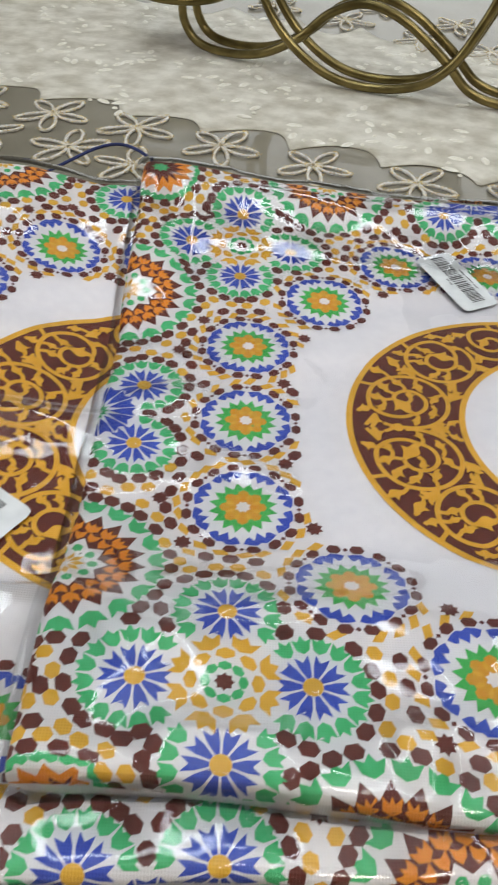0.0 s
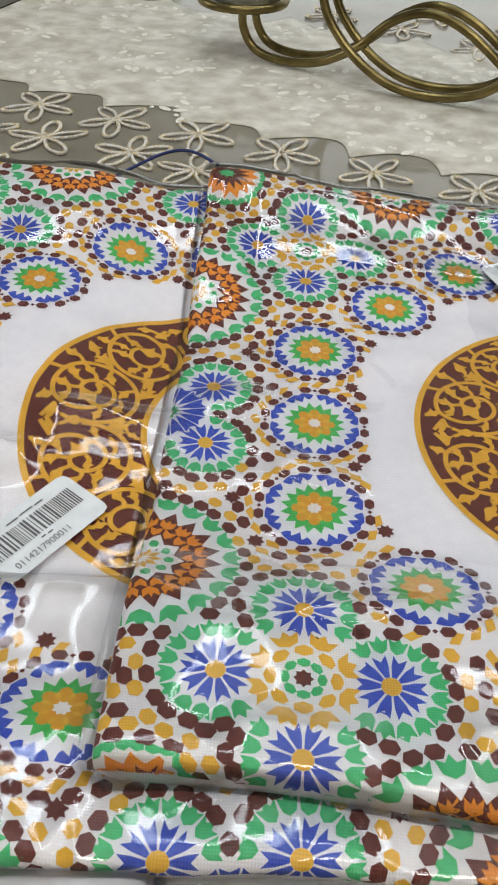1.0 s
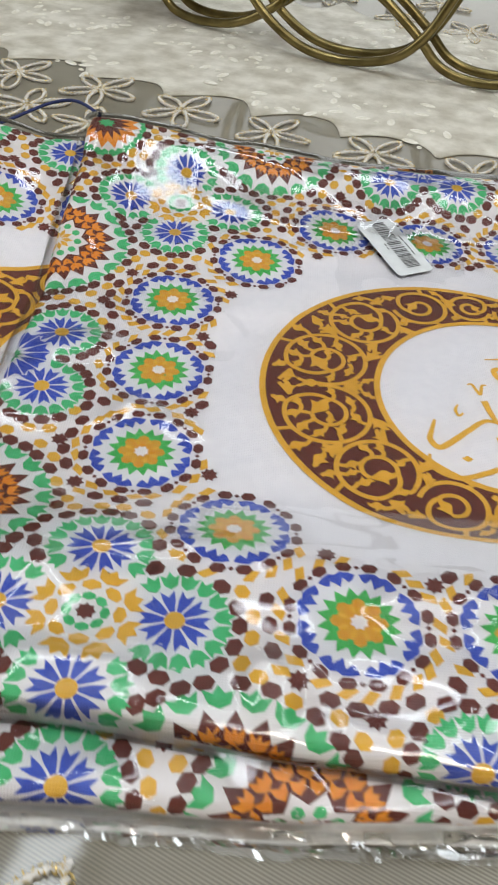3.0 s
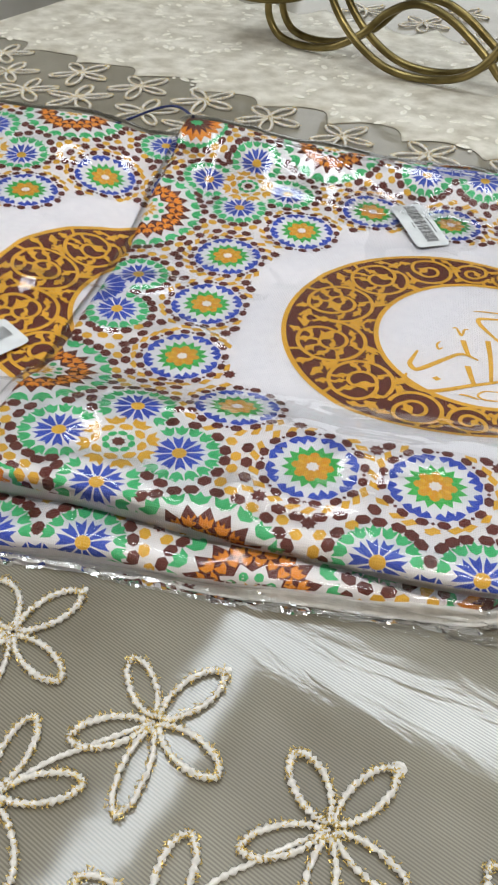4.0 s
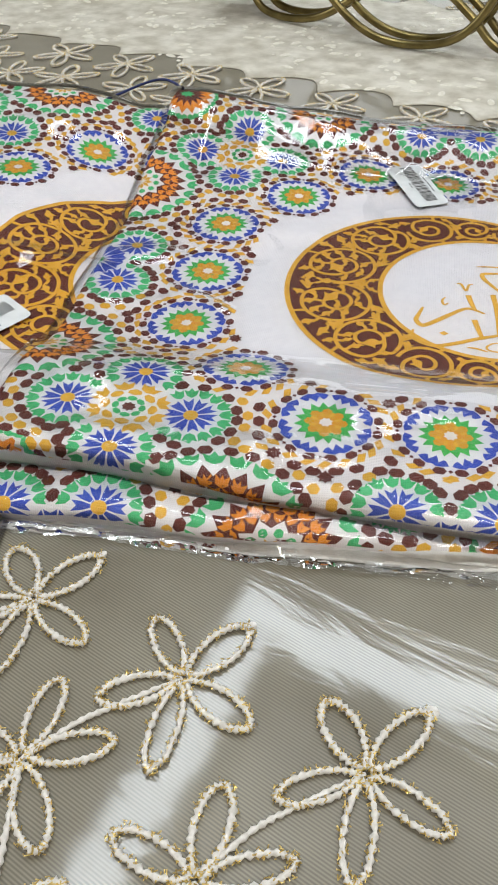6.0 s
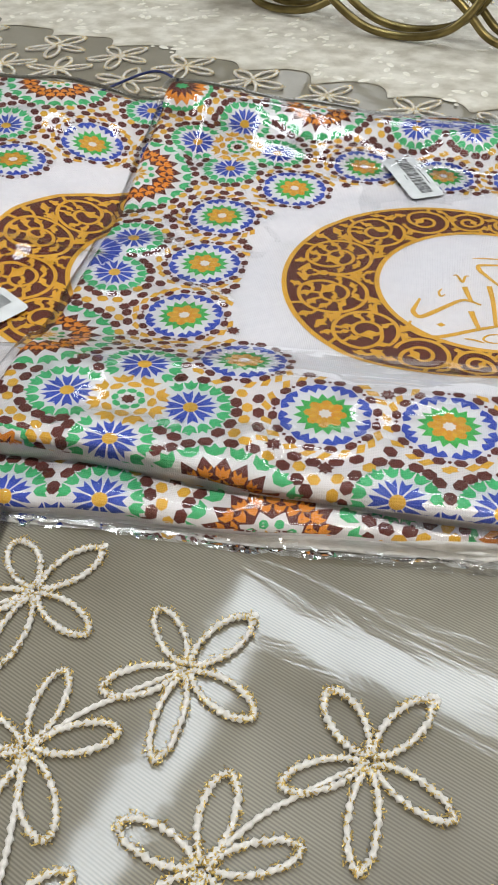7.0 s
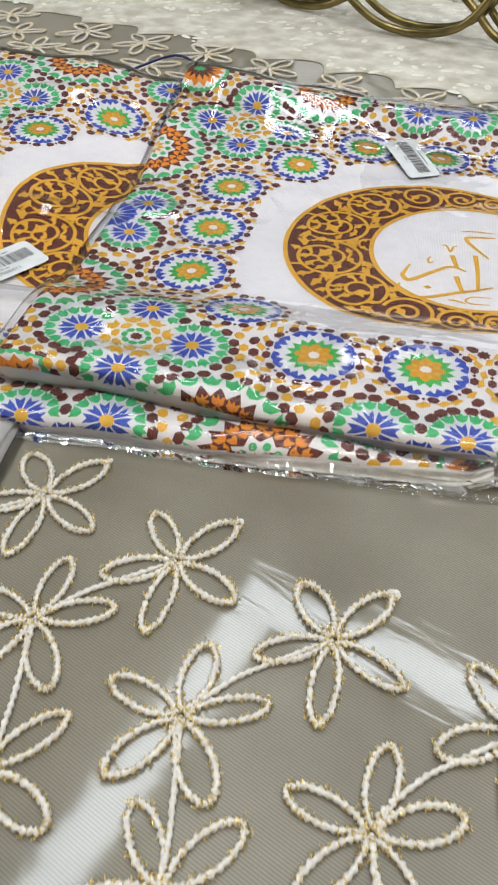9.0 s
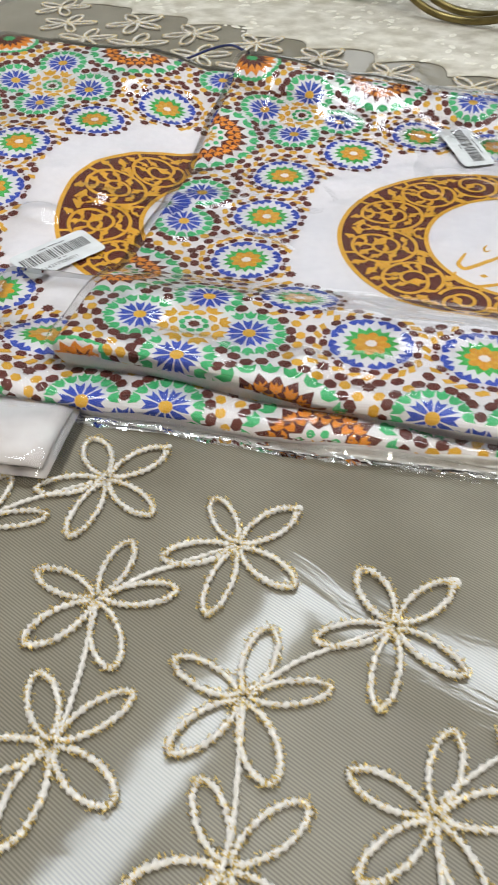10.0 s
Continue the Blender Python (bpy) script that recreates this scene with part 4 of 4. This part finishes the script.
# ---- barcode labels ----
def sticker(c, u, v, turn, lng, wid, up, words, seed, tents):
    thing = tagged(new("price_label"), "white barcode sticker on the clear bag", "label", "barcode labels")
    m = c.m @ pose(u, v, 0, 0, 0, turn)

    def lay(x, y, rise):
        q = m @ Vector((x, y, 0))
        return Vector((q.x, q.y, level[0] + level[1] * x + level[2] * y + up + rise))

    def film_at(x, y):
        l = c.m.inverted() @ m @ Vector((x, y, 0))
        return film_z(c, l.x, l.y, seed, tents)[1]
    ends = [film_at(x * lng / 2, y * wid / 2) for x, y in ((-1, 0), (1, 0), (0, -1), (0, 1))]
    level = (max(film_at(0, 0), sum(ends) / 4) + 0.0002, 0.8 * (ends[1] - ends[0]) / lng, 0.8 * (ends[3] - ends[2]) / wid)
    nx, ny = 14, 8
    vs, fs = [], []
    for j in range(ny + 1):
        for i in range(nx + 1):
            x, y = lng * (i / nx - 0.5), wid * (j / ny - 0.5)
            if i in (0, nx) and j in (0, ny):
                x, y = x * 0.965, y * 0.93
            vs.append(lay(x, y, 0))
    for j in range(ny):
        for i in range(nx):
            a = j * (nx + 1) + i
            fs.append((a, a + 1, a + nx + 2, a + nx + 1))
    under(mesh_object("paper", vs, fs, [PAPER], None, True), thing)
    rnd = random.Random(17)
    vs, fs = [], []

    def bar(x0, x1, y0, y1):
        i = len(vs)
        for x, y in ((x0, y0), (x1, y0), (x1, y1), (x0, y1)):
            vs.append(lay(x, y, 0.0003))
        fs.append((i, i + 1, i + 2, i + 3))
    x = -lng * 0.44
    while x < lng * 0.40:
        w = rnd.choice((0.0004, 0.0004, 0.0007, 0.0011))
        bar(x, x + w, -wid * 0.12, wid * 0.24)
        x += w + rnd.choice((0.0005, 0.0007, 0.0012))
    under(mesh_object("barcode", vs, fs, [INK]), thing)
    vs, fs = [], []
    for x0, x1, y in ((-0.16, -0.05, 0.33), (-0.03, 0.10, 0.34), (0.12, 0.20, 0.33), (-0.06, -0.02, -0.19), (0.0, 0.05, -0.20)):
        bar(lng * x0, lng * x1, wid * y - 0.0004, wid * y + 0.0004)
    under(mesh_object("small_print", vs, fs, [INK]), thing)
    if words:
        curve = bpy.data.curves.new("number", "FONT")
        curve.body, curve.size, curve.align_x = words, 0.0046, "CENTER"
        tmp = new("number", curve)
        me = bpy.data.meshes.new_from_object(tmp.evaluated_get(bpy.context.evaluated_depsgraph_get()))
        bpy.data.objects.remove(tmp)
        for vtx in me.vertices:
            vtx.co = lay(vtx.co.x - lng * 0.10, vtx.co.y - wid * 0.38, 0.0003)
        me.materials.clear()
        me.materials.append(INK)
        under(new("number", me), thing)
    return thing


sticker(UNDER, -0.081, -0.065, 51, 0.056, 0.030, 0.0008, "0114217900011", 2.3, ())
sticker(TOP, -0.023, 0.136, -62, 0.054, 0.026, 0.0004, "", 7.1, ())

# ---- navy string ----
string_pts = [(-0.305, 0.205, 0.026), (-0.296, 0.224, 0.026), (-0.2834, 0.2457, 0.026), (-0.261, 0.262, 0.032), (-0.2414, 0.255, 0.038), (-0.222, 0.232, 0.040), (-0.216, 0.214, 0.038), (-0.224, 0.209, 0.032)]
tagged(tube("string", smoothed(string_pts, 8), 0.0011, STRING, 6), "thin navy blue string lying over the cover edge", "string")


# ---- folded white cloth under the stack ----
def folded_cloth():
    thing = tagged(new("folded_cloth"), "folded white cotton cloth in a clear bag under the stack", "cloth")
    m = Matrix.Translation((-0.196, -0.268, 0)) @ Matrix.Rotation(radians(4), 4, "Z")
    W, D = 0.24, 0.40
    for k, (z0, z1, inset) in enumerate(((0.0015, 0.006, 0.0), (0.0062, 0.0115, 0.002))):
        vs, fs = [], []
        nx = 30
        xs_ = np.linspace(-W + inset, -inset, nx)
        ys_ = np.linspace(inset, D, nx)
        for zz, sgn in ((z0, -1), (z1, 1)):
            for y in ys_:
                for x in xs_:
                    e = min(-inset - x, y - inset)
                    rnd_ = 0.002 * max(0, 1 - e / 0.004) ** 2
                    q = m @ Vector((x, y, 0))
                    zz_ = zz * (1 - 0.72 * step(0.03, 0.07, y))
                    vs.append((q.x, q.y, zz_ - sgn * rnd_ * (1 - 0.7 * step(0.03, 0.07, y)) + (0.0022 * noise.noise(Vector((x * 30, y * 30, k))) if sgn > 0 else 0)))
        for j in range(nx - 1):
            for i in range(nx - 1):
                a = j * nx + i
                fs.append((a + nx * nx, a + nx * nx + 1, a + nx * nx + nx + 1, a + nx * nx + nx))
        for i in range(nx - 1):
            fs.append((i, i + 1, nx * nx + i + 1, nx * nx + i))
            a, b = i * nx + nx - 1, (i + 1) * nx + nx - 1
            fs.append((a, b, nx * nx + b, nx * nx + a))
        under(mesh_object("fold", vs, fs, [SOFT_WHITE], None, True), thing)
    vs, fs = [], []
    nx = 50
    for y in np.linspace(-0.004, D, nx):
        for x in np.linspace(-W, 0.004, nx):
            q = m @ Vector((x, y, 0))
            e = min(0.004 - x, y + 0.004)
            z = 0.0135 + 0.0012 * noise.noise(Vector((x * 50, y * 50, 3))) - 0.011 * max(0, 1 - e / 0.010) ** 2
            vs.append((q.x, q.y, z * (1 - 0.66 * step(0.03, 0.07, y))))
    for j in range(nx - 1):
        for i in range(nx - 1):
            a = j * nx + i
            fs.append((a, a + 1, a + nx + 1, a + nx))
    under(mesh_object("film", vs, fs, [FILM], None, True), thing, "clear wrinkled film")


folded_cloth()


# ---- brass candle stand ----
def candle_stand():
    thing = tagged(new("candle_stand"), "antique brass wire candle stand with looping rods on the runner", "candle stand")
    one = [(-0.226, 0.586, 0.052), (-0.224, 0.584, 0.030), (-0.210, 0.578, 0.012), (-0.181, 0.566, 0.0068), (-0.145, 0.550, 0.013), (-0.111, 0.533, 0.034),
           (-0.085, 0.520, 0.060), (-0.054, 0.507, 0.073), (-0.020, 0.494, 0.064), (0.018, 0.480, 0.038), (0.045, 0.470, 0.014), (0.078, 0.460, 0.0068),
           (0.115, 0.447, 0.014), (0.150, 0.434, 0.038), (0.180, 0.423, 0.066), (0.215, 0.410, 0.074)]
    two = [(-0.150, 0.536, 0.105), (-0.150, 0.532, 0.085), (-0.142, 0.526, 0.060), (-0.116, 0.514, 0.031), (-0.080, 0.500, 0.011), (-0.039, 0.487, 0.0068), (0.0, 0.474, 0.016),
           (0.024, 0.465, 0.038), (0.040, 0.459, 0.070), (0.050, 0.455, 0.100), (0.050, 0.456, 0.128), (0.030, 0.463, 0.150), (-0.05, 0.49, 0.168), (-0.120, 0.52, 0.155), (-0.146, 0.534, 0.128)]
    for pts, closed in ((one, False), (two, True)):
        for off in (Vector((0, 0, 0)), Vector((0.012, 0.026, 0))):
            path = smoothed([Vector(p) + off for p in pts], 10, closed)
            under(tube("rod", path, 0.0043, BRONZE, 12, closed), thing)
    # cup with a rolled rim, standing on the rods' ends
    bm = bmesh.new()
    prof = [(0.0, 0.050), (0.040, 0.050), (0.0455, 0.0515), (0.047, 0.055), (0.0455, 0.0585), (0.0415, 0.0590), (0.040, 0.0560), (0.0, 0.0555)]
    c = Vector((-0.226, 0.596, 0.0))
    for k in range(40):
        w0, w1 = 2 * math.pi * k / 40, 2 * math.pi * (k + 1) / 40
        for (r0, z0), (r1, z1) in zip(prof, prof[1:]):
            q = [c + Vector((r * math.cos(w), r * math.sin(w), z)) for r, z, w in ((r0, z0, w0), (r1, z1, w0), (r1, z1, w1), (r0, z0, w1))]
            bm.faces.new([bm.verts.new(p) for p in q])
    bmesh.ops.remove_doubles(bm, verts=bm.verts, dist=1e-5)
    me = bpy.data.meshes.new("dish")
    bm.to_mesh(me)
    bm.free()
    me.materials.append(BRONZE)
    for p in me.polygons:
        p.use_smooth = True
    under(new("dish", me), thing)
    vs = [c + Vector((0.038 * math.cos(w), 0.038 * math.sin(w), z)) for z in (0.0575, 0.066, 0.085) for w in np.linspace(0, 2 * math.pi, 40, endpoint=False)]
    fs = [(j * 40 + i, j * 40 + (i + 1) % 40, (j + 1) * 40 + (i + 1) % 40, (j + 1) * 40 + i) for j in range(2) for i in range(40)]
    fs.append(tuple(80 + i for i in range(40)))
    under(mesh_object("tin_cup", vs, fs, [STEEL], None, True), thing, "grey tin candle cup")


candle_stand()
